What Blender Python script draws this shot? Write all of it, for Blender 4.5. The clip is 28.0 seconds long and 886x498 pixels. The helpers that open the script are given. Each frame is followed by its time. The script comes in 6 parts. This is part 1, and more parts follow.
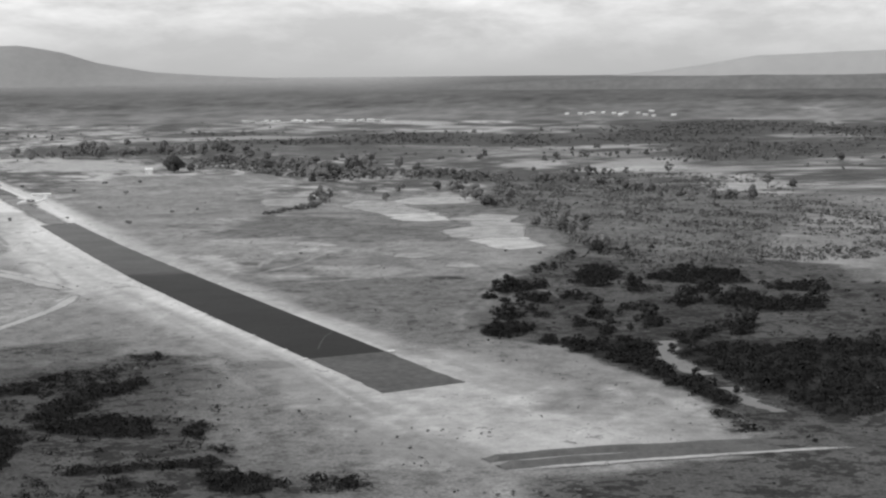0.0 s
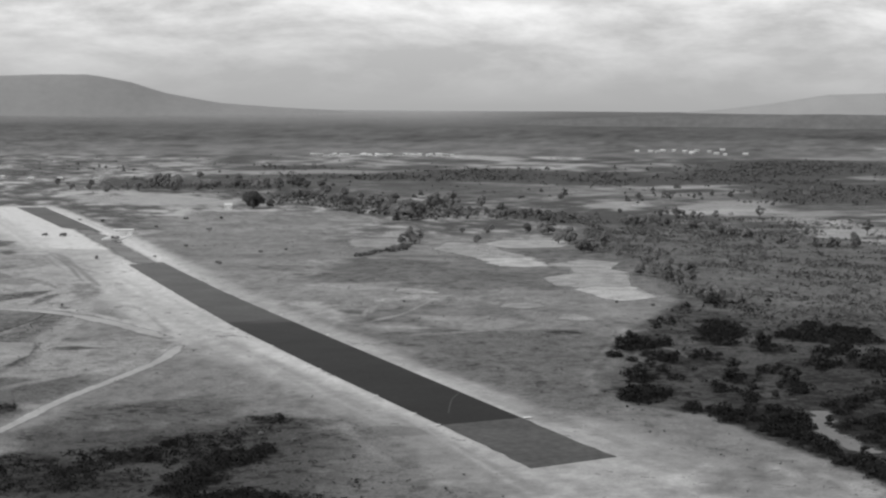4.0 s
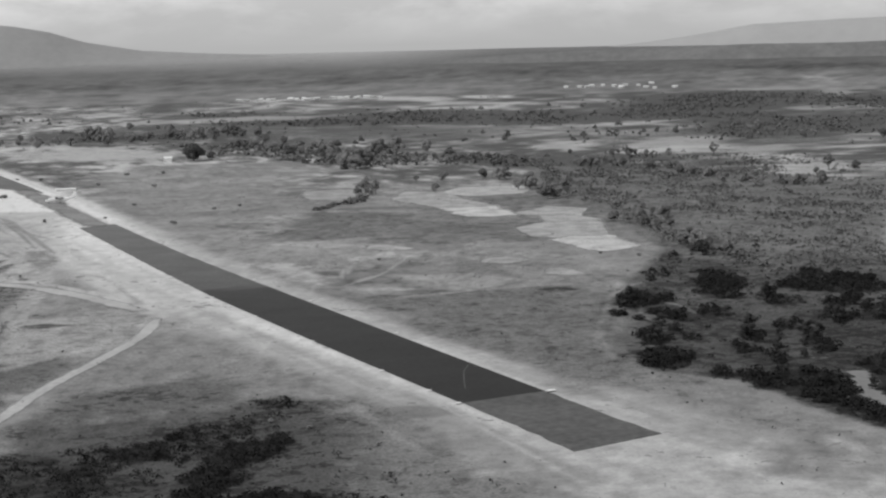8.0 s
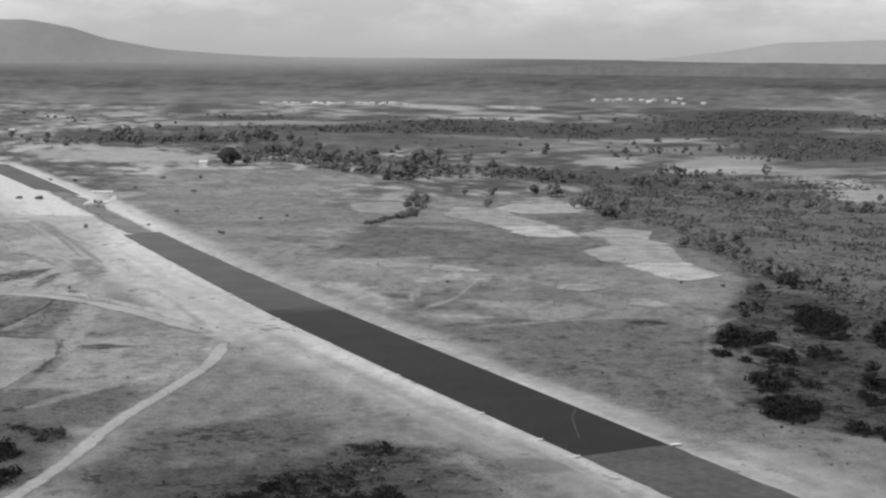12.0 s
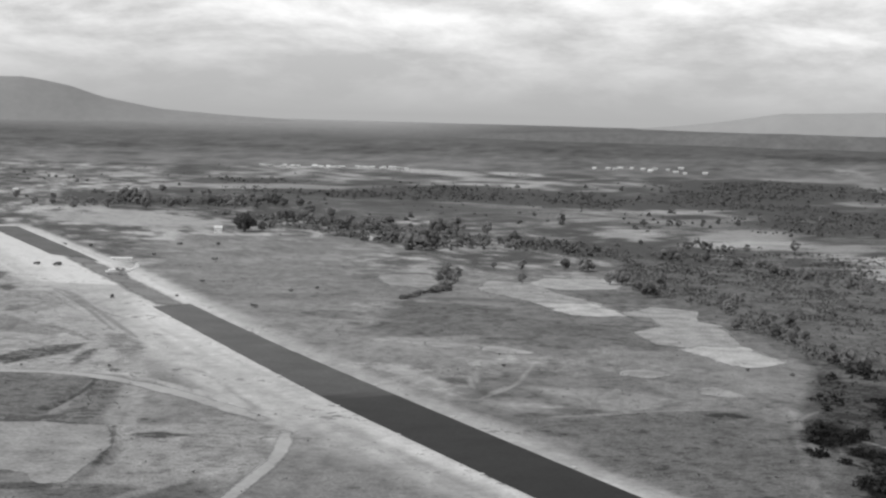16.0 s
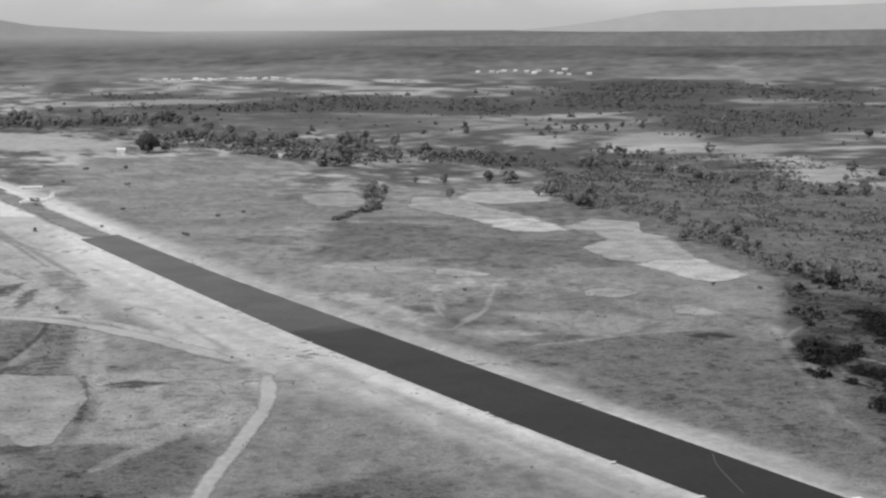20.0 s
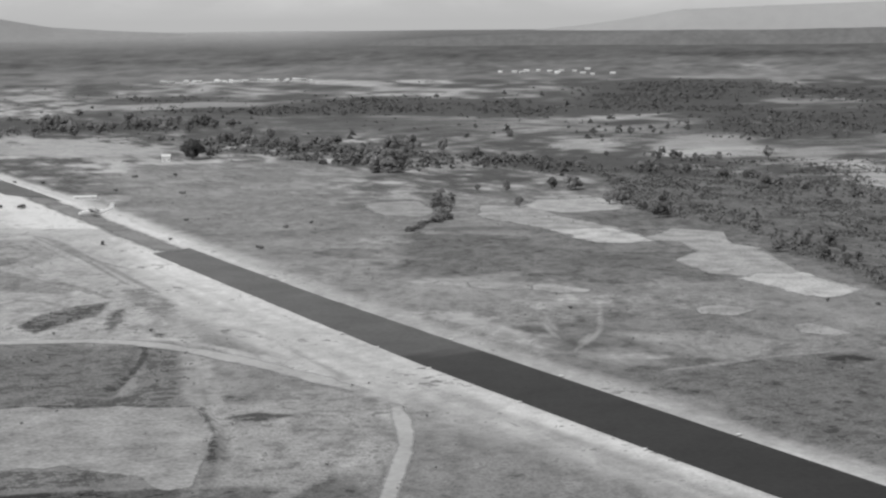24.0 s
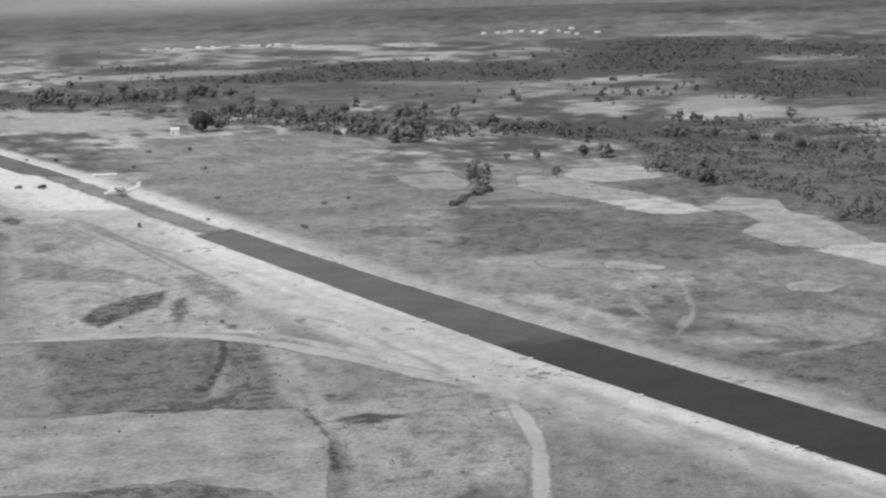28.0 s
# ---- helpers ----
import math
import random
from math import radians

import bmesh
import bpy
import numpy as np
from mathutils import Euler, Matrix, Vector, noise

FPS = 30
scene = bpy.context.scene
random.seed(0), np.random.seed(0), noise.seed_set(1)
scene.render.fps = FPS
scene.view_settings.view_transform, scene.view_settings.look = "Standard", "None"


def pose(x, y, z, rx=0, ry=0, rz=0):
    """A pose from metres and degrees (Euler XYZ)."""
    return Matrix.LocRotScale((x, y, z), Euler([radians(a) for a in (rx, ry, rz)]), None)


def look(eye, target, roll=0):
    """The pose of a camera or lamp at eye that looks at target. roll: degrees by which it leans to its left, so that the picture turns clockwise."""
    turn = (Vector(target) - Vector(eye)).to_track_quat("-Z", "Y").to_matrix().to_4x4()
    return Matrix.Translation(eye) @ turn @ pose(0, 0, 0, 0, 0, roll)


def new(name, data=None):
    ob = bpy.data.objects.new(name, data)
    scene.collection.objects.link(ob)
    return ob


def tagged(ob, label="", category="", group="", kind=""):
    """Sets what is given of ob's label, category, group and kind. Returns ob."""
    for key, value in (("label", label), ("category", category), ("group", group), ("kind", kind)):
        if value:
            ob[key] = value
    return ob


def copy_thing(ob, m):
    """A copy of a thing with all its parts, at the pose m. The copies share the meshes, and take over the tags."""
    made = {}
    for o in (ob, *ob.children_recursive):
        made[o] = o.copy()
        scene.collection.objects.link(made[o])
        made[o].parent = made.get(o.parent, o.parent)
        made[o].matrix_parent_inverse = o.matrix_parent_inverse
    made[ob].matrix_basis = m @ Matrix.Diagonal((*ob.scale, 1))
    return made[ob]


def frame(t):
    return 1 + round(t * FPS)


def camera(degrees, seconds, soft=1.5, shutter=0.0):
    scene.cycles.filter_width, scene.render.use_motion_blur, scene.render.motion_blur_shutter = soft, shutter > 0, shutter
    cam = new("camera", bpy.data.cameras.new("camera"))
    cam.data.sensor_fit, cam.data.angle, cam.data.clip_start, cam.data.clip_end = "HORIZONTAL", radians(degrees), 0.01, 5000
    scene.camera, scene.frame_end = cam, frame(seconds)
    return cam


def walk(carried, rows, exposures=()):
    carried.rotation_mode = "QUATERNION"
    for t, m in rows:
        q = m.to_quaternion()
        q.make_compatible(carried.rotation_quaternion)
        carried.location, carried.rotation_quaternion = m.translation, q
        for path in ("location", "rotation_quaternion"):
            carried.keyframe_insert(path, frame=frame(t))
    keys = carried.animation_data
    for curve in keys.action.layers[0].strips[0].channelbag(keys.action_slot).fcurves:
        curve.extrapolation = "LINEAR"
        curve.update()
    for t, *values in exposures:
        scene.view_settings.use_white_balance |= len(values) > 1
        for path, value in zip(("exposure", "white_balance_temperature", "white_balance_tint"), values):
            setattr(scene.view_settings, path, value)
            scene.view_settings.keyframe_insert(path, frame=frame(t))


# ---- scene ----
# camera: seconds, eye, heading to the left of +y, pitch and roll in degrees
ROWS = [
    (0, -162.14, -502.94, 77.87, -20.850, -5.020, -0.474),
    (0.5, -163.44, -498.17, 78.45, -20.021, -5.576, -0.587),
    (1, -164.74, -493.39, 79.02, -19.168, -5.476, -1.202),
    (1.5, -166.03, -488.59, 79.60, -18.630, -5.572, -2.070),
    (2, -167.32, -483.78, 80.17, -16.945, -6.654, -2.773),
    (2.5, -168.62, -478.93, 80.75, -17.983, -5.699, -2.092),
    (3, -169.90, -474.05, 81.32, -18.625, -4.168, -0.958),
    (3.5, -171.19, -469.12, 81.89, -18.610, -3.982, -0.043),
    (4, -172.47, -464.14, 82.46, -19.151, -4.036, 0.378),
    (4.5, -173.75, -459.10, 83.03, -20.119, -4.470, -1.195),
    (6.5, -178.75, -438.13, 85.21, -21.622, -5.449, -2.157),
    (7, -179.94, -432.61, 85.70, -21.383, -5.912, -1.560),
    (7.5, -181.09, -426.96, 86.15, -21.504, -5.664, -1.448),
    (8, -182.19, -421.16, 86.56, -21.543, -5.910, -1.357),
    (8.5, -183.24, -415.19, 86.91, -21.763, -5.796, -0.279),
    (9, -184.23, -409.05, 87.22, -21.444, -5.389, 0.828),
    (9.5, -185.16, -402.73, 87.46, -21.175, -5.597, 1.735),
    (10, -186.05, -396.28, 87.65, -21.126, -5.294, 1.445),
    (10.5, -186.93, -389.76, 87.81, -21.069, -5.389, 1.802),
    (11, -187.84, -383.23, 87.96, -21.196, -5.315, 0.786),
    (11.5, -188.79, -376.75, 88.11, -21.217, -5.657, 0.685),
    (13.5, -193.72, -352.62, 89.04, -21.136, -5.854, -0.477),
    (14, -195.36, -347.32, 89.43, -20.472, -6.223, -0.296),
    (14.5, -197.18, -342.32, 89.89, -20.532, -5.848, 0.063),
    (15, -199.15, -337.58, 90.41, -20.814, -5.061, 0.483),
    (15.5, -201.24, -333.02, 90.96, -21.154, -4.371, 1.108),
    (16, -203.43, -328.60, 91.55, -21.717, -3.770, 1.596),
    (16.5, -205.70, -324.25, 92.14, -22.103, -4.121, 1.755),
    (17, -208.02, -319.94, 92.74, -22.639, -4.914, 0.734),
    (17.5, -210.36, -315.58, 93.32, -23.386, -5.833, 0.210),
    (18, -212.71, -311.14, 93.88, -23.847, -6.465, 0.136),
    (18.5, -215.04, -306.57, 94.39, -24.035, -6.534, 0.394),
    (19, -217.35, -301.86, 94.87, -24.403, -6.758, 0.180),
    (19.5, -219.65, -297.03, 95.32, -25.253, -6.608, -0.235),
    (20, -221.94, -292.10, 95.75, -25.615, -6.604, -0.220),
    (20.5, -224.23, -287.08, 96.16, -25.548, -6.107, 0.171),
    (21, -226.53, -281.98, 96.56, -25.133, -6.867, 0.379),
    (21.5, -228.83, -276.81, 96.96, -25.605, -6.337, -0.307),
    (23.5, -238.25, -255.76, 98.60, -25.442, -6.452, -0.370),
    (24, -240.66, -250.44, 99.04, -25.429, -6.650, -0.533),
    (24.5, -243.09, -245.10, 99.49, -25.211, -7.077, -0.912),
    (25, -245.54, -239.75, 99.95, -25.358, -7.439, -0.965),
    (25.5, -248.00, -234.38, 100.41, -26.259, -6.595, -1.019),
    (26, -250.47, -229.00, 100.89, -26.237, -6.619, -0.723),
    (26.5, -252.95, -223.62, 101.36, -26.231, -6.834, -1.366),
    (27, -255.44, -218.22, 101.84, -26.584, -7.228, -1.867),
    (27.5, -257.93, -212.83, 102.33, -26.636, -7.213, -1.955),
    (28, -260.43, -207.43, 102.81, -26.353, -7.849, -1.612),
]


def aimed(x, y, z, yaw, pitch, roll):
    a, b = radians(yaw), radians(pitch)
    way = Vector((-math.sin(a) * math.cos(b), math.cos(a) * math.cos(b), math.sin(b)))
    eye = Vector((x, y, z))
    return look(eye, eye + way * 100, roll)


cam = camera(26.369, 28.0, soft=2.35)
walk(cam, [(t, aimed(*rest)) for t, *rest in ROWS], exposures=[(0.0, 0.2), (1.0, 0.17), (2.0, -0.1), (3.0, 0.2), (4.0, -0.07), (6.0, 0.04), (9.0, 0.07), (11.0, 0.1), (14.0, 0.04), (16.0, 0.04), (17.0, -0.11), (18.0, 0.06), (20.0, 0.19), (24.0, 0.14), (25.0, 0.14), (26.0, 0.05), (27.0, 0.15), (28.0, 0.22)])

# ---- light: a bright hazy sky with broken cloud, as black-and-white film sees it ----
SUN_EL, SUN_AZ = radians(48), radians(-98)
world = bpy.data.worlds.new("hazy_sky")
scene.world = world
world.use_nodes = True
wn, wl = world.node_tree.nodes, world.node_tree.links
wn.clear()
w_out = wn.new("ShaderNodeOutputWorld")
w_bg = wn.new("ShaderNodeBackground")
w_sky = wn.new("ShaderNodeTexSky")
w_sky.sky_type = "NISHITA"
w_sky.sun_disc = False
w_sky.sun_elevation, w_sky.sun_rotation = SUN_EL, SUN_AZ
w_sky.dust_density = 4.0
w_bw = wn.new("ShaderNodeRGBToBW")
w_co = wn.new("ShaderNodeTexCoord")
w_map = wn.new("ShaderNodeMapping")
w_map.inputs["Scale"].default_value = (7.0, 7.0, 24.0)
w_noise = wn.new("ShaderNodeTexNoise")
w_noise.inputs["Scale"].default_value = 1.6
w_noise.inputs["Detail"].default_value = 7.0
w_noise.inputs["Roughness"].default_value = 0.62
w_noise.inputs["Distortion"].default_value = 0.2
w_ramp = wn.new("ShaderNodeMapRange")
for key, value in (("From Min", 0.40), ("From Max", 0.66), ("To Min", 5.5), ("To Max", 9.6)):
    w_ramp.inputs[key].default_value = value
# cloud thins out into even haze at the horizon
w_sep = wn.new("ShaderNodeSeparateXYZ")
w_hz = wn.new("ShaderNodeMapRange")
for key, value in (("From Min", 0.005), ("From Max", 0.055), ("To Min", 0.0), ("To Max", 1.0)):
    w_hz.inputs[key].default_value = value
w_haze = wn.new("ShaderNodeMix")
w_haze.data_type = "FLOAT"
w_haze.inputs["A"].default_value = 4.2
# sky overhead, out of view, dimmed to hold down its light on the ground
w_top = wn.new("ShaderNodeMapRange")
for key, value in (("From Min", 0.09), ("From Max", 0.3), ("To Min", 1.0), ("To Max", 0.52)):
    w_top.inputs[key].default_value = value
w_mul = wn.new("ShaderNodeMath")
w_mul.operation = "MULTIPLY"
w_mix = wn.new("ShaderNodeMix")
w_mix.data_type = "FLOAT"
w_mix.inputs["Factor"].default_value = 0.9
wl.new(w_co.outputs["Generated"], w_map.inputs["Vector"])
wl.new(w_map.outputs["Vector"], w_noise.inputs["Vector"])
wl.new(w_noise.outputs["Fac"], w_ramp.inputs["Value"])
wl.new(w_co.outputs["Generated"], w_sep.inputs["Vector"])
wl.new(w_sep.outputs["Z"], w_hz.inputs["Value"])
wl.new(w_hz.outputs["Result"], w_haze.inputs["Factor"])
wl.new(w_ramp.outputs["Result"], w_haze.inputs["B"])
wl.new(w_sky.outputs["Color"], w_bw.inputs["Color"])
wl.new(w_bw.outputs["Val"], w_mix.inputs["A"])
wl.new(w_sep.outputs["Z"], w_top.inputs["Value"])
wl.new(w_haze.outputs["Result"], w_mul.inputs[0])
wl.new(w_top.outputs["Result"], w_mul.inputs[1])
wl.new(w_mul.outputs[0], w_mix.inputs["B"])
wl.new(w_mix.outputs["Result"], w_bg.inputs["Color"])
w_bg.inputs["Strength"].default_value = 0.115
wl.new(w_bg.outputs["Background"], w_out.inputs["Surface"])

sun = new("sun", bpy.data.lights.new("sun", "SUN"))
sun.data.energy, sun.data.angle = 2.4, radians(2.5)
sun.matrix_world = look((math.sin(SUN_AZ) * math.cos(SUN_EL) * 900, math.cos(SUN_AZ) * math.cos(SUN_EL) * 900, math.sin(SUN_EL) * 900), (0, 0, 0))


# ---- materials: greys, as the film is black and white ----
def material(name, base, rough=0.9, spread=0.35, coarse=0.02, fine=0.4, bump=0.0, metal=0.0, each=0.0, attribute="", isle=0.0, stretch=1.0, cover=False):
    """A grey surface whose tone wanders at a coarse and a fine scale (per metre)."""
    mat = bpy.data.materials.new(name)
    mat.use_nodes = True
    n, l = mat.node_tree.nodes, mat.node_tree.links
    b = n["Principled BSDF"]
    b.inputs["Roughness"].default_value, b.inputs["Metallic"].default_value = rough, metal
    b.inputs["Specular IOR Level"].default_value = 0.04 if rough > 0.6 else 0.5
    geo = n.new("ShaderNodeNewGeometry")
    place = n.new("ShaderNodeMapping")  # stretch: grain drawn out along the lie of the land
    place.vector_type = "TEXTURE"
    place.inputs["Rotation"].default_value = (0, 0, radians(-21))
    place.inputs["Scale"].default_value = (1, stretch, 1)
    l.new(geo.outputs["Position"], place.inputs["Vector"])

    def math_node(op, a, c):
        m = n.new("ShaderNodeMath")
        m.operation = op
        for slot, v in ((0, a), (1, c)):
            if isinstance(v, (int, float)):
                m.inputs[slot].default_value = v
            else:
                l.new(v, m.inputs[slot])
        return m.outputs[0]

    def noise_at(scale, detail):
        t = n.new("ShaderNodeTexNoise")
        t.inputs["Scale"].default_value, t.inputs["Detail"].default_value = scale, detail
        t.inputs["Roughness"].default_value = 0.62
        l.new(place.outputs["Vector"], t.inputs["Vector"])
        return t.outputs["Fac"]

    big, small = noise_at(coarse, 4.0), noise_at(fine, 5.0)
    mixed = math_node("ADD", math_node("MULTIPLY", big, 0.5), math_node("MULTIPLY", small, 0.5))
    factor = math_node("ADD", math_node("MULTIPLY", math_node("SUBTRACT", mixed, 0.5), 4.0 * spread), 1.0)
    if each:
        info = n.new("ShaderNodeObjectInfo")
        factor = math_node("MULTIPLY", factor, math_node("ADD", math_node("MULTIPLY", info.outputs["Random"], 2 * each), 1 - each))
    if isle:
        factor = math_node("MULTIPLY", factor, math_node("ADD", math_node("MULTIPLY", geo.outputs["Random Per Island"], 2 * isle), 1 - isle))
    if attribute:
        at = n.new("ShaderNodeAttribute")
        at.attribute_name = attribute
        tone = math_node("MULTIPLY", factor, at.outputs["Fac"])
    else:
        tone = math_node("MULTIPLY", factor, base)
    tone = math_node("MINIMUM", math_node("MAXIMUM", tone, 0.008), 0.85)
    rgb = n.new("ShaderNodeCombineColor")
    for ch in ("Red", "Green", "Blue"):
        l.new(tone, rgb.inputs[ch])
    l.new(rgb.outputs["Color"], b.inputs["Base Color"])
    if bump:
        bp = n.new("ShaderNodeBump")
        bp.inputs["Strength"].default_value, bp.inputs["Distance"].default_value = bump, 0.3
        l.new(small, bp.inputs["Height"])
        l.new(bp.outputs["Normal"], b.inputs["Normal"])
    if cover:  # a thin layer that thins out unevenly over the ground
        at = n.new("ShaderNodeAttribute")
        at.attribute_name = "cover"
        ragged = math_node("ADD", math_node("MULTIPLY", at.outputs["Fac"], 1.9), math_node("ADD", math_node("MULTIPLY", math_node("SUBTRACT", small, 1.0), 0.6), math_node("MULTIPLY", math_node("SUBTRACT", big, 0.5), 1.6)))
        clear, mix = n.new("ShaderNodeBsdfTransparent"), n.new("ShaderNodeMixShader")
        l.new(math_node("MINIMUM", math_node("MAXIMUM", ragged, 0.0), 1.0), mix.inputs["Fac"])
        l.new(clear.outputs[0], mix.inputs[1])
        l.new(b.outputs[0], mix.inputs[2])
        l.new(mix.outputs[0], n["Material Output"].inputs["Surface"])
    return mat




def ground_material():
    """Dry grassland: its own tone point by point, mottled at all scales, with weeds and scrub in ragged patches."""
    mat = bpy.data.materials.new("dry_grassland")
    mat.use_nodes = True
    n, l = mat.node_tree.nodes, mat.node_tree.links
    b = n["Principled BSDF"]
    b.inputs["Roughness"].default_value, b.inputs["Specular IOR Level"].default_value = 0.92, 0.04
    geo = n.new("ShaderNodeNewGeometry")

    def calc(op, *values):
        m = n.new("ShaderNodeMath")
        m.operation = op
        for slot, v in enumerate(values):
            if isinstance(v, (int, float)):
                m.inputs[slot].default_value = v
            else:
                l.new(v, m.inputs[slot])
        return m.outputs[0]

    def fractal(scale, detail, rough):
        t = n.new("ShaderNodeTexNoise")
        t.inputs["Scale"].default_value, t.inputs["Detail"].default_value, t.inputs["Roughness"].default_value = scale, detail, rough
        l.new(geo.outputs["Position"], t.inputs["Vector"])
        return t.outputs["Fac"]

    def ramp(v, lo, hi, a=0.0, c=1.0):
        m = n.new("ShaderNodeMapRange")
        m.interpolation_type = "SMOOTHSTEP"
        for key, value in (("From Min", lo), ("From Max", hi), ("To Min", a), ("To Max", c)):
            m.inputs[key].default_value = value
        l.new(v, m.inputs["Value"])
        return m.outputs["Result"]

    def given(name):
        at = n.new("ShaderNodeAttribute")
        at.attribute_name = name
        return at.outputs["Fac"]

    broad, close, grit = fractal(0.03, 9, 0.68), fractal(0.22, 7, 0.72), fractal(1.3, 4, 0.7)
    weeds = given("weeds")
    mottle = calc("ADD", calc("ADD", calc("MULTIPLY", calc("SUBTRACT", broad, 0.5), 1.5), calc("MULTIPLY", calc("SUBTRACT", close, 0.5), 2.4)), calc("MULTIPLY", calc("SUBTRACT", grit, 0.5), 2.0))
    bare = ramp(weeds, 0.0, 0.22, 0.4, 1.0)  # trodden ground is the smoother
    earth = calc("MULTIPLY", given("tone"), calc("ADD", calc("MULTIPLY", mottle, bare), 1.0))
    edge = calc("ADD", weeds, calc("ADD", calc("MULTIPLY", calc("SUBTRACT", broad, 0.5), 3.0), calc("MULTIPLY", calc("SUBTRACT", close, 0.5), 4.2)))
    cover = ramp(edge, 0.42, 0.66)
    leaf = calc("MULTIPLY", given("leaf"), calc("ADD", calc("MULTIPLY", mottle, 1.2), 1.0))
    shade = n.new("ShaderNodeMix")
    shade.data_type = "FLOAT"
    l.new(cover, shade.inputs["Factor"])
    l.new(earth, shade.inputs["A"])
    l.new(leaf, shade.inputs["B"])
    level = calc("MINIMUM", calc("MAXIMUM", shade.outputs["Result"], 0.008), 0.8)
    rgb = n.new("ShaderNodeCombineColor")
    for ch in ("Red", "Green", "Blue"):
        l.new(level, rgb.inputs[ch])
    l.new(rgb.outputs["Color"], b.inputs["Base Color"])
    bp = n.new("ShaderNodeBump")
    bp.inputs["Strength"].default_value, bp.inputs["Distance"].default_value = 0.4, 0.3
    l.new(close, bp.inputs["Height"])
    l.new(bp.outputs["Normal"], b.inputs["Normal"])
    return mat


M_GROUND = ground_material()
M_ASPHALT = material("dark_asphalt", 0.046, rough=0.85, spread=0.3, coarse=0.05, fine=0.6, bump=0.1, attribute="tone")
M_WORN = material("dusty_asphalt", 0.12, rough=0.88, spread=0.35, coarse=0.04, fine=0.5, bump=0.1, attribute="tone")
M_OVERRUN = material("gravel_overrun", 0.098, rough=0.92, spread=0.5, coarse=0.05, fine=0.4, bump=0.2, stretch=1.2)
M_DUST = material("dust_on_asphalt", 0.21, rough=0.92, spread=0.6, coarse=0.04, fine=0.3, bump=0.1, cover=True)
M_BRIGHT = material("bleached_stubble_field", 0.45, spread=0.75, coarse=0.09, fine=0.7, bump=0.2, each=0.12, stretch=1.2, cover=True)
M_GRASSPATCH = material("pale_dry_grass", 0.3, spread=0.75, coarse=0.09, fine=0.7, each=0.1, stretch=1.2, cover=True)
M_TRACK = material("dusty_track", 0.36, spread=0.4, coarse=0.05, fine=0.5, bump=0.2, stretch=1.2, cover=True)
M_TILLED = material("dry_tilled_field", 0.27, spread=0.75, coarse=0.09, fine=0.7, bump=0.2, stretch=1.2, cover=True)
M_FIELD = material("dry_stubble_field", 0.34, spread=0.75, coarse=0.09, fine=0.7, bump=0.2, each=0.14, stretch=1.2, cover=True)
M_SAND = material("pale_river_sand", 0.18, spread=0.3, coarse=0.06, fine=0.4, bump=0.2, cover=True)
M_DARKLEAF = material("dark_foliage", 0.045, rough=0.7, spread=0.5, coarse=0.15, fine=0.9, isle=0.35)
M_GREATLEAF = material("dense_dark_foliage", 0.075, rough=0.75, spread=0.4, coarse=0.15, fine=0.9, isle=0.25)
M_LEAF = material("dull_foliage", 0.17, rough=0.8, spread=0.35, coarse=0.15, fine=0.9, each=0.35, isle=0.2)
M_SCRUB = material("dry_scrub_foliage", 0.112, rough=0.75, spread=0.4, coarse=0.02, fine=0.6, isle=0.35)
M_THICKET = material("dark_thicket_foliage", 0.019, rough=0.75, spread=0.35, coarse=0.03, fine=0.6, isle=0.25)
M_FAR = material("far_woodland", 0.095, rough=0.85, spread=0.4, coarse=0.006, fine=0.08, isle=0.12)
M_BELT = material("grey_green_foliage", 0.185, rough=0.8, spread=0.2, coarse=0.15, fine=0.9, each=0.35, isle=0.06)
# haze over the low hills is put into their base colour
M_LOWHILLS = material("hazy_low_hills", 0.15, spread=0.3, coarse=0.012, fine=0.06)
M_BARK = material("grey_bark", 0.12, spread=0.4, coarse=0.5, fine=3.0, bump=0.4)
M_WHITE = material("white_paint", 0.78, rough=0.45, spread=0.1, coarse=0.3, fine=2.0)
M_WALL = material("whitewash", 0.6, rough=0.85, spread=0.15, coarse=0.3, fine=1.5, each=0.12)
M_ROOF = material("sheet_roof", 0.5, rough=0.6, spread=0.25, coarse=0.3, fine=1.5, each=0.3)
M_OLIVE = material("dark_olive_paint", 0.1, rough=0.55, spread=0.25, coarse=0.3, fine=2.0)
M_GLASS = material("dark_window_glass", 0.03, rough=0.1, spread=0.1)
M_RUBBER = material("black_rubber", 0.025, rough=0.85, spread=0.2, coarse=1.0, fine=5.0)
M_METAL = material("bare_aluminium", 0.6, rough=0.4, spread=0.12, coarse=0.4, fine=2.0, metal=0.6)
M_GREYPAINT = material("light_grey_paint", 0.5, rough=0.5, spread=0.15, coarse=0.3, fine=2.0)
M_CANVAS = material("canvas", 0.19, rough=0.95, spread=0.25, coarse=0.5, fine=3.0)
M_EARTH = material("grassy_earth_bank", 0.11, spread=0.4, coarse=0.08, fine=0.7, bump=0.4)
# mountain and hills: distance haze put into the base colour, lifting it
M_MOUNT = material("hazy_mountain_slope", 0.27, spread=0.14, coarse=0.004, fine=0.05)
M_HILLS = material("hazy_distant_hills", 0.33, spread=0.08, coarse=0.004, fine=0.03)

# ---- helpers of this scene ----


def link_mesh(name, verts, faces, mat, parent=None, smooth=False):
    me = bpy.data.meshes.new(name)
    me.from_pydata([tuple(v) for v in verts], [], [tuple(f) for f in faces])
    me.materials.append(mat)
    if smooth:
        me.polygons.foreach_set("use_smooth", [True] * len(me.polygons))
    ob = new(name, me)
    if parent:
        ob.parent = parent
    return ob


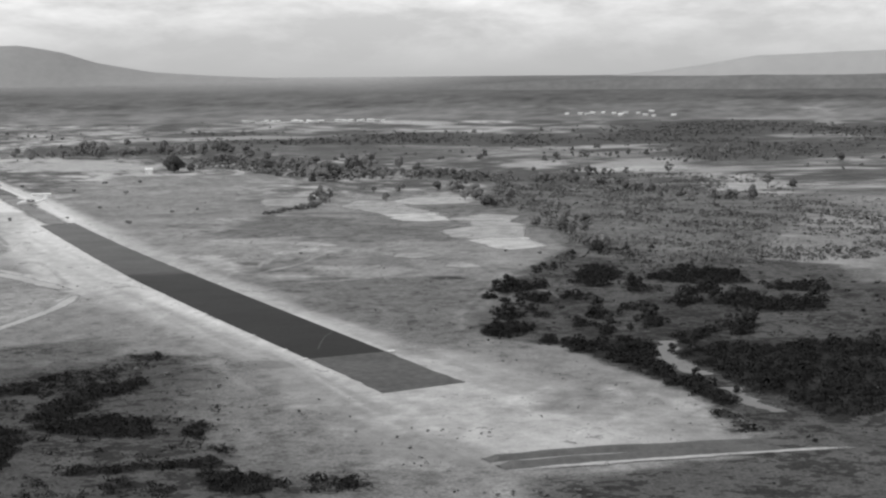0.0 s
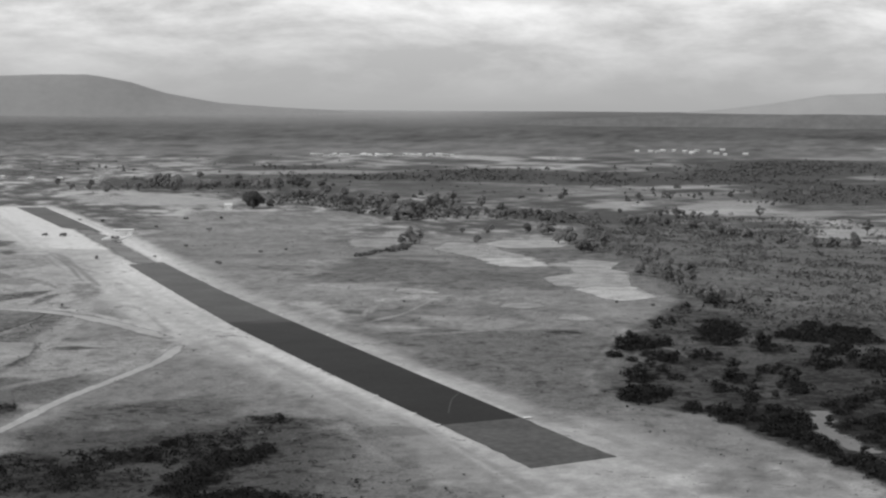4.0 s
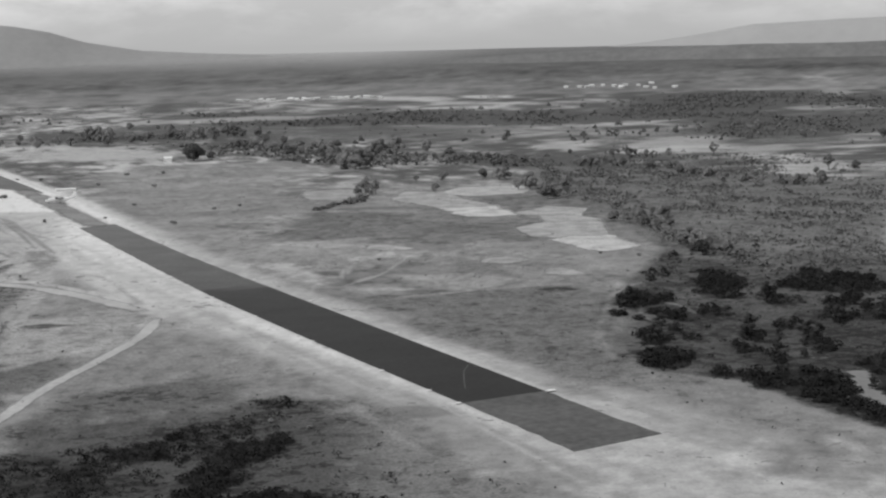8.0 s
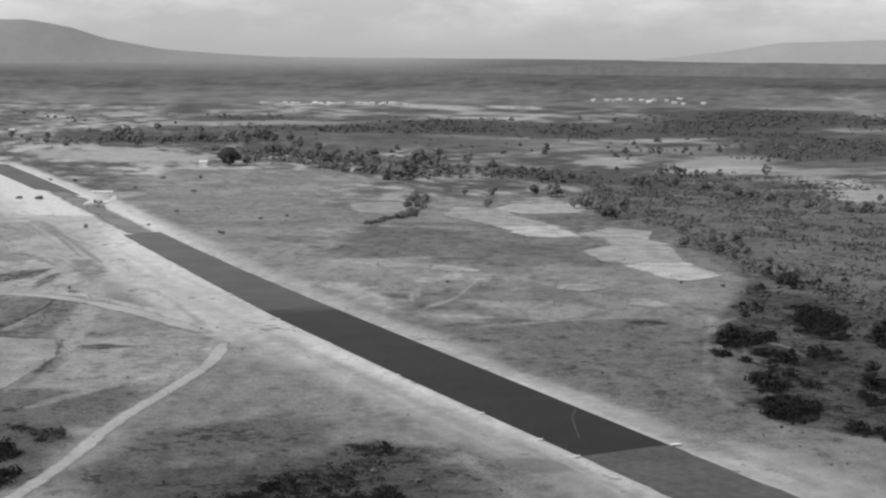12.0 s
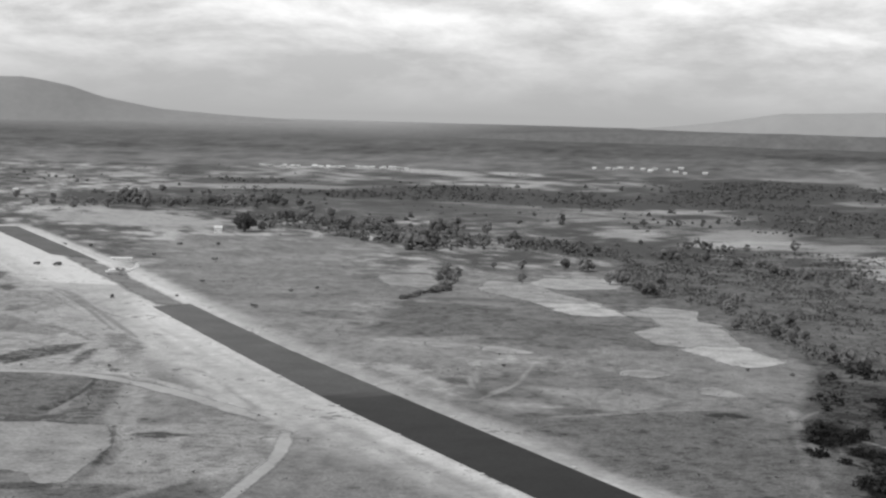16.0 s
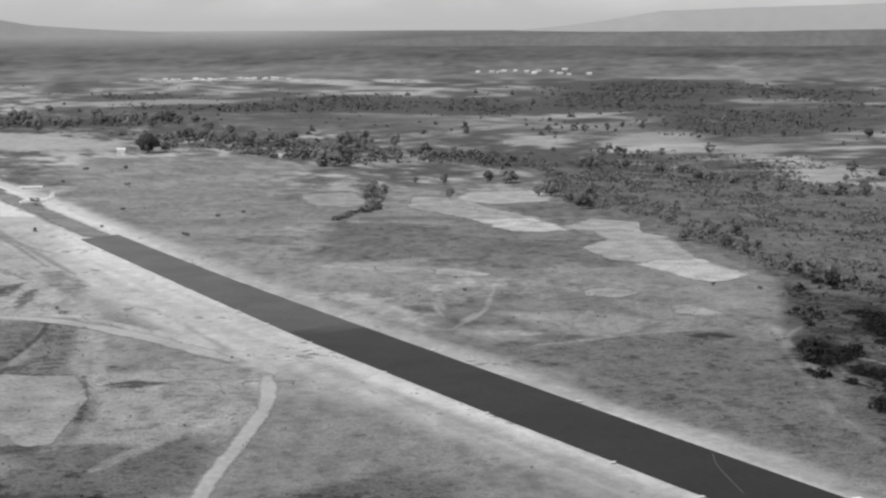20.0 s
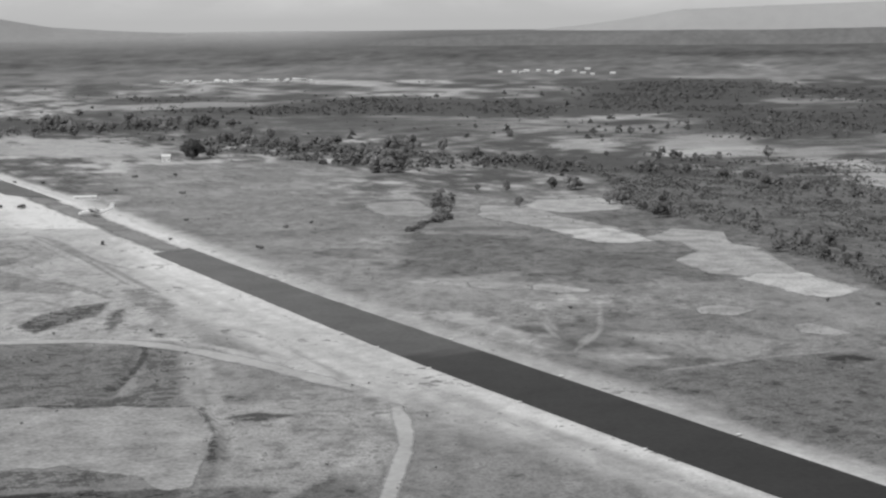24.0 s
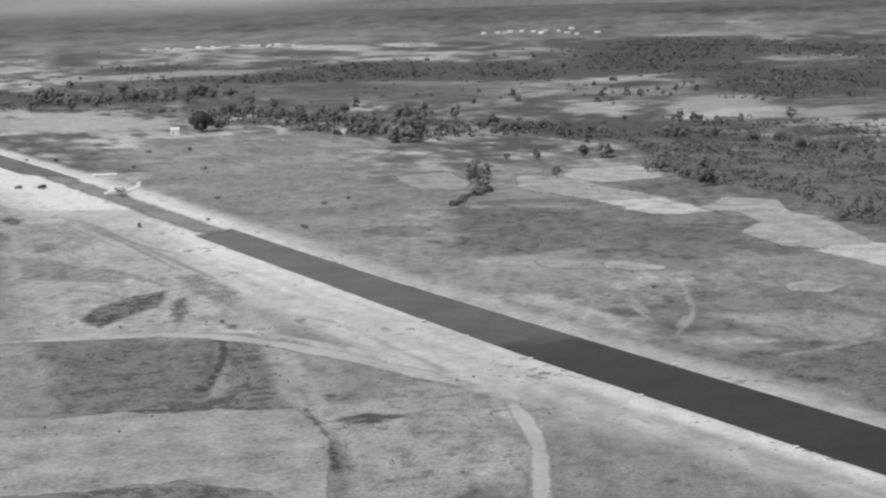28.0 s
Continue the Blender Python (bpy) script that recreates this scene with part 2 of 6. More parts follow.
def part(name, bm, mat, parent=None, label=""):
    me = bpy.data.meshes.new(name)
    bm.to_mesh(me)
    bm.free()
    me.materials.append(mat)
    ob = new(name, me)
    if parent:
        ob.parent = parent
    if label:
        ob["label"] = label
    return ob


def fast_mesh(name, verts, quads, mat):
    """A large mesh from arrays of corners and of quads (or triangles)."""
    me = bpy.data.meshes.new(name)
    k = quads.shape[1]
    me.vertices.add(len(verts))
    me.vertices.foreach_set("co", np.ascontiguousarray(verts, np.float32).ravel())
    me.loops.add(quads.size)
    me.loops.foreach_set("vertex_index", np.ascontiguousarray(quads, np.int32).ravel())
    me.polygons.add(len(quads))
    me.polygons.foreach_set("loop_start", np.arange(0, quads.size, k, dtype=np.int32))
    me.polygons.foreach_set("loop_total", np.full(len(quads), k, np.int32))
    me.update(calc_edges=True)
    me.materials.append(mat)
    return new(name, me)


def value_noise(x, y, seed=0):
    xi, yi = np.floor(x).astype(np.int64), np.floor(y).astype(np.int64)
    u, v = x - xi, y - yi
    u, v = u * u * (3 - 2 * u), v * v * (3 - 2 * v)

    def corner(a, b):
        h = (a * 374761393 + b * 668265263 + seed * 974634777) & 0xFFFFFFFF
        h = ((h ^ (h >> 13)) * 1274126177) & 0xFFFFFFFF
        return ((h ^ (h >> 16)) & 0xFFFF) / 65535.0

    top = corner(xi, yi) * (1 - u) + corner(xi + 1, yi) * u
    low = corner(xi, yi + 1) * (1 - u) + corner(xi + 1, yi + 1) * u
    return top * (1 - v) + low * v


def fbm(x, y, seed=0, octaves=4):
    total, amp, norm = 0.0, 1.0, 0.0
    for k in range(octaves):
        total = total + amp * value_noise(x * 2**k, y * 2**k, seed + 17 * k)
        norm += amp
        amp *= 0.55
    return total / norm


def step(a, b, v):
    u = np.clip((v - a) / (b - a), 0, 1)
    return u * u * (3 - 2 * u)


MID = (-210.0, -370.0)  # middle of the flight


def height(x, y):
    """The plain, and the far rise of the land that closes the view."""
    r = np.hypot(x - MID[0], y - MID[1])
    return 95.0 * step(3850, 4800, r) + 3.0 * step(3600, 4300, r) * (fbm(x / 260, y / 260, 5) - 0.5)


# ---- the runway's edges, along y ----
def runway_left(y):
    return np.interp(y, [-60, 0, 120, 250, 350, 450, 640, 790, 946, 1215], [-8.5, -8.5, -9.5, -9, -6, -2, 6, 13, 15, 17])


def runway_right(y):
    return np.interp(y, [-60, 0, 150, 280, 400, 500, 640, 790, 946, 1215], [17, 16.5, 17, 17.5, 19, 22, 27, 31.5, 36, 41])


# ---- ground: one sheet to the horizon, its tone by what grows or lies on it ----
def axis_steps(lo, hi, fine, far, held, cap):
    """Fine steps from lo to hi, growing outwards; ahead they stay under cap as far as held."""
    mid = np.arange(lo, hi + fine, fine)
    up, down, d = [mid[-1]], [lo], fine
    while up[-1] < far:
        d = min(d * 1.06, cap) if up[-1] < held else d * 1.15
        up.append(up[-1] + d)
    d = fine
    while down[-1] > -far:
        d *= 1.12
        down.append(down[-1] - d)
    return np.concatenate([np.array(down[:0:-1]), mid, np.array(up[1:])])


GX, GY = axis_steps(-200, 330, 1.15, 4900, 2900, 20), axis_steps(-215, 760, 1.5, 5200, 4600, 13)
gx, gy = np.meshgrid(GX, GY)
far_r = np.hypot(gx - MID[0], gy - MID[1])
bearing = np.degrees(np.arctan2(gx - MID[0], gy - MID[1]))
across, ahead = gx * 0.93 - gy * 0.36, gx * 0.36 + gy * 0.93
tone = 0.215 + 0.15 * (fbm(across / 60, ahead / 130, 1) - 0.5) + 0.13 * (fbm(across / 18, ahead / 30, 2, 6) - 0.5)
wob = fbm(gx / 22, gy / 22, 3, 6) - 0.5
wob_fine = fbm(across / 6, ahead / 8, 44, 4) - 0.5
fleck = fbm(across / 4, ahead / 9, 41, 4)


grain = 0.45 + 1.1 * fbm(across / 5, ahead / 10, 8, 5)


def smooth_line(points, n):
    """n points along a rounded line through the given ones."""
    p = [Vector((*q, 0)) for q in points]
    p = [2 * p[0] - p[1], *p, 2 * p[-1] - p[-2]]
    out = []
    for k in range(n):
        s = k / (n - 1) * (len(p) - 3)
        i = min(int(s), len(p) - 4)
        u, (a, b, c, d) = s - i, p[i : i + 4]
        out.append(0.5 * (2 * b + (c - a) * u + (2 * a - 5 * b + 4 * c - d) * u * u + (3 * b - a - 3 * c + d) * u**3))
    return out


def window(x0, x1, y0, y1):
    """The part of the sheet inside a box."""
    return slice(*np.searchsorted(GY, (y0, y1))), slice(*np.searchsorted(GX, (x0, x1)))


def patch(cx, cy, rx, ry, turn, value, strength=1.0, edge=0.22, rag=0.9):
    """An oval of another tone with a ragged, soft edge."""
    a, far = radians(turn), 1.9 * max(rx, ry) + 4
    w = window(cx - far, cx + far, cy - far, cy + far)
    x, y = gx[w] - cx, gy[w] - cy
    u, v = x * math.cos(a) + y * math.sin(a), -x * math.sin(a) + y * math.cos(a)
    m = strength * (1 - step(1 - edge, 1 + edge, np.hypot(u / rx, v / ry) + rag * (wob[w] + 1.1 * wob_fine[w])))
    tone[w] = tone[w] * (1 - m) + value * grain[w] * m


def trail(points, width, value, strength=1.0, rag=0.6):
    """A soft worn line along a few points, thinning out at its ends."""
    xs, ys = [p[0] for p in points], [p[1] for p in points]
    w = window(min(xs) - 9 * width, max(xs) + 9 * width, min(ys) - 9 * width, max(ys) + 9 * width)
    x, y, d = gx[w], gy[w], np.full(gx[w].shape, 1e9)
    line = smooth_line(points, 8 * len(points))
    for k, (p, q) in enumerate(zip(line, line[1:])):
        s, t = q.x - p.x, q.y - p.y
        c = np.clip(((x - p.x) * s + (y - p.y) * t) / (s * s + t * t), 0, 1)
        thin = min(1, 0.45 + 0.12 * k, 0.45 + 0.12 * (len(line) - 2 - k))
        d = np.minimum(d, np.hypot(x - p.x - c * s, y - p.y - c * t) / thin)
    m = strength * (1 - step(0.45, 1.35, d / width + rag * wob[w]))
    tone[w] = tone[w] * (1 - m) + value * (0.5 + 0.5 * grain[w]) * m


def sided(x, y, outline):
    """Metres to the nearest edge of an outline, above zero inside it."""
    d, inside = np.full(np.shape(x), 1e9), np.zeros(np.shape(x), bool)
    for (x0, y0), (x1, y1) in zip(outline, outline[1:] + outline[:1]):
        s, t = x1 - x0, y1 - y0
        c = np.clip(((x - x0) * s + (y - y0) * t) / (s * s + t * t + 1e-9), 0, 1)
        d = np.minimum(d, np.hypot(x - x0 - c * s, y - y0 - c * t))
        inside ^= ((y0 > y) != (y1 > y)) & (x < s * (y - y0) / (t if t else 1e-9) + x0)
    return np.where(inside, d, -d)


weeds = 0.08 + 0.45 * (fbm(across / 40, ahead / 40, 61, 5) - 0.4)


def region(outline, value, growth=None, strength=0.9, soft=2.0, rag=7.0):
    """A stretch of ground of another tone inside a ragged outline, and how much grows on it."""
    xs, ys = [p[0] for p in outline], [p[1] for p in outline]
    reach = 14 + rag
    w = window(min(xs) - reach, max(xs) + reach, min(ys) - reach, max(ys) + reach)
    m = strength * step(-soft, soft, sided(gx[w], gy[w], outline) + rag * (wob[w] + 0.5 * wob_fine[w]))
    if value:
        tone[w] = tone[w] * (1 - m) + value * (0.6 + 0.4 * grain[w]) * m
    if growth is not None:
        weeds[w] = weeds[w] * (1 - m) + growth * m


def row(points, width, growth, strength=0.9):
    """Weeds along a ditch, a bank or a field's edge."""
    xs, ys = [p[0] for p in points], [p[1] for p in points]
    w = window(min(xs) - 5 * width, max(xs) + 5 * width, min(ys) - 5 * width, max(ys) + 5 * width)
    x, y, d = gx[w], gy[w], np.full(gx[w].shape, 1e9)
    line = smooth_line(points, 6 * len(points))
    for p, q in zip(line, line[1:]):
        s, t = q.x - p.x, q.y - p.y
        c = np.clip(((x - p.x) * s + (y - p.y) * t) / (s * s + t * t + 1e-9), 0, 1)
        d = np.minimum(d, np.hypot(x - p.x - c * s, y - p.y - c * t))
    m = strength * (1 - step(0.5, 1.6, d / width + 0.9 * wob[w]))
    weeds[w] = weeds[w] * (1 - m) + growth * m


# far country: broken bands of woodland, dry fields and open plain
def far_bands(x, y):
    r, b = np.hypot(x - MID[0], y - MID[1]), np.degrees(np.arctan2(x - MID[0], y - MID[1]))
    q = 90 * 3300 / r + np.where(r > 3850, -76 * height(x, y) / 95, 0)
    return 0.45 * fbm(b / 1.7 + 9, q / 8, 21, 5) + 0.55 * fbm(b / 0.42, q / 3.2, 22, 5)


bands = far_bands(gx, gy)
# distance haze put into the tone: slightly paler, with less contrast, by range
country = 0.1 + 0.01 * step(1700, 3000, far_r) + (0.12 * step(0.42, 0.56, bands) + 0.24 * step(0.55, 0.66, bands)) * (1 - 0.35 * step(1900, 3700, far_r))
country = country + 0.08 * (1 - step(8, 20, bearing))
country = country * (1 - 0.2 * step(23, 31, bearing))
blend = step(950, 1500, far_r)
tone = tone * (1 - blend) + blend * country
weeds = weeds * (1 - blend) + blend * (0.36 - 2.4 * (bands - 0.5))
# the far rise of the land: woods below, open slopes above paled and smoothed by haze put into the tone, darker towards
# the hills
rim = step(3700, 3950, far_r)
lift = height(gx, gy) / 95
streak = 0.5 * fbm(bearing / 1.1, lift * 14, 24, 5) + 0.5 * fbm(bearing / 0.3, lift * 34, 25, 5) - 0.5
east = step(19, 25, bearing)
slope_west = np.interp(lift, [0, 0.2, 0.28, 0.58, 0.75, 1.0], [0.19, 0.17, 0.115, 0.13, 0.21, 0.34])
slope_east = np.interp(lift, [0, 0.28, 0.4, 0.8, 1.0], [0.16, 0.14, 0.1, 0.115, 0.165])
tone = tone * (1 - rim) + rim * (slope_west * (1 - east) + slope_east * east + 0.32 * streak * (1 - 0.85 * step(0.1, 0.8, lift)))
weeds = weeds * (1 - rim) - 0.3 * rim * step(0.2, 0.4, lift)

# bare shoulders of the runway, wide and dusty at both ends
mid_x = 0.5 * (runway_left(gy) + runway_right(gy))
side = gx - mid_x
left_w = np.interp(gy, [-170, -110, -40, 60, 180, 260, 400, 560, 800, 1000, 1230], [26, 34, 33, 33, 40, 48, 54, 58, 64, 74, 74])
right_w = np.interp(gy, [-170, -110, -40, 40, 140, 260, 450, 700, 900, 1230], [46, 42, 38, 30, 24, 23, 25, 29, 26, 26])
reach = np.where(side < 0, -side / left_w, side / right_w) + 0.28 * wob
along = step(-175, -125, gy + 30 * wob) * (1 - step(1225, 1260, gy + 30 * wob))
bare = along * (1 - step(0.72, 1.15, reach))
tone = tone * (1 - bare) + bare * (0.36 + 0.22 * (fbm(side / 4, gy / 150, 9, 5) - 0.5) + 0.07 * (fbm(across / 9, ahead / 22, 14, 4) - 0.5) + 0.15 * step(300, 800, gy)) * (0.7 + 0.3 * step(-70, 110, gy))
weeds = weeds * (1 - 0.75 * bare) - 0.14 * bare
tone = tone + 0.13 * along * (1 - step(0.42, 0.62, reach)) * (0.5 + fbm(side / 3, gy / 90, 12, 4))

# open ground before and beside the strip
patch(20, -92, 46, 30, -10, 0.35, 0.8)          # bare turning ground before the strip
patch(-21, 3, 11, 9.4, -87, 0.14, 0.6)
patch(5, -187, 18, 10.3, -19, 0.11, 0.8)
patch(39, -184, 15, 12.1, -4, 0.11, 0.8)
patch(-7, -164, 12, 11.2, 11, 0.17, 0.7)
trail([(-8, 186), (-10, 80), (-16, -21), (-21, -99)], 1.0, 0.4, 0.5)
patch(54, 288, 15, 15, 20, 0.105, 0.85, 0.5)    # burnt grass beside the strip
patch(58, 262, 18, 13, -30, 0.12, 0.85, 0.5)
patch(36, 215, 5, 40, 4, 0.15, 0.6)
patch(75, 230, 24, 22, -20, 0.16, 0.6)
patch(70, 155, 26, 36, 10, 0.15, 0.6)
patch(40, 340, 9, 9, 0, 0.34, 0.8)              # pale scars along the shoulder
patch(37, 285, 5, 26, 4, 0.33, 0.7)
patch(82, 330, 30, 40, 10, 0.23, 0.6)
patch(130, 330, 40, 30, -30, 0.24, 0.6)
patch(140, 545, 30, 36, 20, 0.115, 0.85)
patch(138, 500, 26, 14, -20, 0.12, 0.7)
patch(170, 590, 30, 14, -25, 0.12, 0.7)
patch(185, 450, 34, 20, -25, 0.13, 0.7)
patch(260, 585, 24, 36, 10, 0.13, 0.9)
patch(150, 535, 26, 22, -20, 0.11, 0.8)
patch(170, 440, 22, 22, -20, 0.12, 0.8)
patch(178, 400, 12, 20, -20, 0.13, 0.7)
patch(70, 300, 10, 26, 20, 0.27, 0.6)
patch(120, 430, 30, 16, -25, 0.25, 0.6)
patch(90, 480, 26, 20, -25, 0.26, 0.6)
patch(70, 640, 28, 40, 0, 0.17, 0.6)
patch(120, 700, 60, 40, -20, 0.16, 0.6)
patch(105, 800, 50, 24, -15, 0.13, 0.6)
patch(120, 900, 60, 26, -15, 0.15, 0.6)
patch(160, 1000, 90, 40, -15, 0.19, 0.7)
# thicket floor, scrub country, woods
patch(340, 520, 90, 230, -22, 0.14, 0.9)
patch(420, 660, 90, 150, -22, 0.15, 0.8)
patch(348, 530, 12, 10, -20, 0.3, 0.8)
patch(290, 400, 14, 7, -20, 0.3, 0.8)
patch(300, 372, 18, 7, -20, 0.28, 0.8)
patch(274, 436, 7, 6, -20, 0.3, 0.8)
patch(420, 800, 40, 30, -22, 0.28, 0.8)
patch(540, 1130, 24, 30, -22, 0.34, 0.9)        # dry fields among far trees
patch(630, 1030, 50, 40, -22, 0.3, 0.9)
patch(590, 720, 70, 50, -22, 0.3, 0.9)
patch(690, 1220, 90, 90, -22, 0.26, 0.8)
patch(800, 1050, 90, 60, -22, 0.22, 0.7)
patch(520, 880, 40, 60, -22, 0.14, 0.7)
patch(200, 1180, 40, 36, -10, 0.26, 0.7)        # pale field by the big tree
patch(205, 1420, 50, 120, -12, 0.28, 0.9)
patch(330, 1330, 70, 180, -20, 0.12, 0.8)
patch(560, 1560, 120, 60, -22, 0.24, 0.8)
patch(300, 1680, 120, 60, -20, 0.09, 0.8)
patch(960, 3240, 130, 50, -18, 0.48, 0.9, 0.2, 0.5)   # bright sand round the far village
patch(1115, 3215, 40, 45, -18, 0.46, 0.9, 0.2, 0.5)
patch(1118, 3038, 220, 78.5, 81, 0.46, 0.9)
patch(1261, 2982, 144, 47.3, 74, 0.46, 0.9)
patch(260, 2300, 90, 60, -15, 0.3, 0.8)
patch(140, 1940, 90, 30, -15, 0.36, 0.7)
# far country: woods in long bands, fields and bare sand between them
def country_patch(outline, value, growth, strength, rag=1.0):
    """Far ground of another tone; its edges and its inside are drawn out in streaks."""
    xs, ys = [p[0] for p in outline], [p[1] for p in outline]
    w = window(min(xs) - 150, max(xs) + 150, min(ys) - 150, max(ys) + 150)
    near = np.minimum((far_r[w] / 1500) ** 2, 1.6)
    m = strength * step(-12, 12, (sided(gx[w], gy[w], outline) + rag * 260 * near * (bands[w] - 0.5)) / (0.3 + near))
    tone[w] = tone[w] * (1 - m) + value * (0.3 + 1.4 * bands[w]) * m
    weeds[w] = weeds[w] * (1 - m) + growth * m


WOODS = [
    [(512, 2472), (632, 2500), (663, 2410), (570, 2283), (501, 2323)],
    [(644, 2047), (765, 2226), (878, 2284), (881, 2061), (954, 2042), (896, 1814), (856, 1689), (752, 1636), (737, 1776), (614, 1793), (498, 1895), (446, 2017), (500, 2070)],
    [(1003, 1944), (1463, 2623), (1660, 2691), (1621, 2440), (1513, 2225), (1261, 1901), (1111, 1839), (982, 1822)],
    [(868, 1736), (1006, 1891), (1125, 1732), (1071, 1610), (962, 1612), (878, 1688)],
    [(909, 1499), (1035, 1604), (1059, 1506), (1149, 1540), (1259, 1605), (968, 1251), (840, 1166), (737, 1137), (744, 1243)],
    [(1561, 2291), (1630, 2057), (1393, 1769), (1273, 1732), (1367, 1968)],
    [(423, 1024), (472, 1025), (491, 973), (548, 984), (519, 896), (459, 862), (455, 930), (389, 865), (392, 949)],
    [(247, 1906), (247, 1754), (296, 1801), (387, 1725), (360, 1607), (279, 1571), (181, 1625)],
]
for value, growth, outline in (
    (0.21, 0.1, [(828, 1520), (837, 1361), (699, 1167), (630, 1277), (722, 1458)]),
    (0.12, 0.5, [(387, 2031), (556, 1825), (647, 1566), (547, 1379), (473, 1463), (428, 1661), (375, 1896)]),
    (0.33, -0.1, [(158, 1529), (255, 1508), (247, 1321), (205, 1184), (154, 1149), (106, 1305)]),
):
    country_patch(outline, value, growth, 0.75)
for outline in WOODS:
    country_patch(outline, 0.07, 0.75, 0.85)
for value, outline in (
    (0.32, [(1186, 3102), (1245, 3141), (1140, 2904), (1101, 2900)]),
    (0.28, [(1046, 2659), (1156, 2747), (1066, 2558), (1006, 2548)]),
    (0.36, [(427, 2672), (471, 2691), (416, 2455), (373, 2444)]),
    (0.32, [(409, 2410), (461, 2439), (412, 2172), (361, 2093)]),
    (0.27, [(414, 2236), (557, 2245), (540, 2077), (477, 2091), (383, 2094)]),
    (0.36, [(532, 1176), (579, 1209), (569, 1148), (532, 1069), (512, 1084), (514, 1135)]),
    (0.3, [(548, 1023), (639, 1152), (682, 1160), (678, 1102), (643, 1018), (572, 973)]),
    (0.36, [(587, 1010), (635, 1042), (636, 1007), (576, 971)]),
    (0.3, [(471, 873), (493, 889), (495, 874), (476, 850)]),
    (0.3, [(866, 1642), (930, 1660), (900, 1576), (868, 1502), (884, 1456), (826, 1385), (824, 1445), (829, 1569)]),
    (0.24, [(1822, 2959), (2079, 3033), (1955, 2660), (1759, 2467), (1687, 2658)]),
    (0.24, [(1233, 1848), (1393, 1911), (1278, 1727), (1175, 1684), (1170, 1759)]),
    (0.36, [(559, 794), (591, 818), (670, 859), (520, 659), (494, 646), (515, 711)]),
    (0.34, [(423, 873), (431, 822), (419, 750), (396, 739), (404, 821)]),
):
    country_patch(outline, value, -0.2, 0.9, 0.6)
# beside the fields and through the scrub
patch(379, 829, 87, 10.0, -88, 0.36, 0.9)
patch(600, 1049, 63, 40.8, 54, 0.36, 0.9)
patch(583, 1173, 47, 29.2, 60, 0.36, 0.9)
patch(608, 876, 41, 35.4, 29, 0.36, 0.9)
patch(399, 757, 21, 12.4, -28, 0.36, 0.9)
patch(354, 991, 62, 37.8, 69, 0.3, 0.8)
patch(485, 899, 30, 28.9, 63, 0.3, 0.8)
patch(616, 971, 56, 26.8, 55, 0.3, 0.8)
patch(93, 458, 30, 26.4, -88, 0.15, 0.7)
patch(147, 505, 29, 18.5, 67, 0.15, 0.7)
patch(110, 512, 19, 15.5, 80, 0.15, 0.7)
patch(115, 565, 16, 13.5, 87, 0.32, 0.7)
patch(80, 416, 16, 9.3, -31, 0.32, 0.7)
patch(31, 343, 13, 7.3, -31, 0.32, 0.7)
patch(44, 327, 8, 5.7, -32, 0.32, 0.7)
patch(81, 342, 19, 6.4, 64, 0.32, 0.7)
patch(101, 349, 13, 8.7, 64, 0.34, 0.6)
patch(81, 262, 12, 10.1, -25, 0.34, 0.6)
patch(54, 235, 11, 5.7, -27, 0.34, 0.6)
patch(37, 285, 12, 10.1, -40, 0.34, 0.6)
patch(71, 289, 34, 9.5, 51, 0.11, 0.7)
patch(65, 217, 14, 8.7, -26, 0.11, 0.7)
patch(119, 493, 18, 10.3, 68, 0.11, 0.7)
patch(61, -163, 12, 7.1, 50, 0.06, 0.9)
patch(29, -189, 21, 16.8, -2, 0.085, 0.85)
patch(52, -180, 10, 5.7, 50, 0.085, 0.85)
patch(61, -113, 11, 8.0, 52, 0.1, 0.7)
trail([(-32, 663), (-32, 616), (-34, 573), (-34, 539)], 2.0, 0.17, 0.8)
patch(-56, 644, 20, 11.4, 87, 0.17, 0.75)
patch(-49, 613, 12, 7.4, 89, 0.17, 0.75)
patch(-74, 564, 6, 4.5, -81, 0.08, 0.8)
patch(-65, 568, 5, 3.3, 89, 0.08, 0.8)
patch(198, 1326, 102, 26.1, 75, 0.36, 0.8)
patch(251, 1196, 35, 25.1, -55, 0.36, 0.8)
patch(187, 1141, 21, 15.4, -74, 0.36, 0.8)
patch(117, 691, 18, 11.9, 76, 0.12, 0.7)
patch(122, 639, 17, 11.4, 74, 0.12, 0.7)
patch(96, 759, 17, 9.4, 76, 0.12, 0.7)
patch(80, 525, 17, 14.8, 89, 0.12, 0.7)
patch(105, 881, 34, 20.4, 81, 0.3, 0.6)
patch(171, 888, 31, 24.2, -56, 0.3, 0.6)
patch(42, -88, 29, 20.6, 60, 0.24, 0.6)
patch(42, -125, 13, 10.1, 52, 0.24, 0.6)
patch(47, -79, 26, 15.5, 52, 0.22, 0.6)
patch(34, -186, 36, 13, -8, 0.07, 0.85)
patch(64, -160, 16, 9, 20, 0.06, 0.85)
# left of the strip: worn loops, banks and tilled ground
patch(-92, 478, 18, 11.7, -41, 0.2, 0.7)
patch(-57, 565, 11, 8.5, -67, 0.2, 0.7)
patch(-45, 682, 17, 8.9, 84, 0.1, 0.85)
patch(-67, 622, 15, 5.6, 83, 0.1, 0.85)
patch(-61, 567, 12, 10.0, -61, 0.1, 0.85)
patch(228, 350, 17, 3.3, 57, 0.09, 0.85)
patch(64, 273, 33, 18.1, 64, 0.16, 0.6)
patch(82, 161, 33, 20.3, 54, 0.16, 0.6)
patch(142, 410, 36, 30.5, 4, 0.13, 0.7)
patch(175, 377, 18, 11.9, 53, 0.13, 0.7)
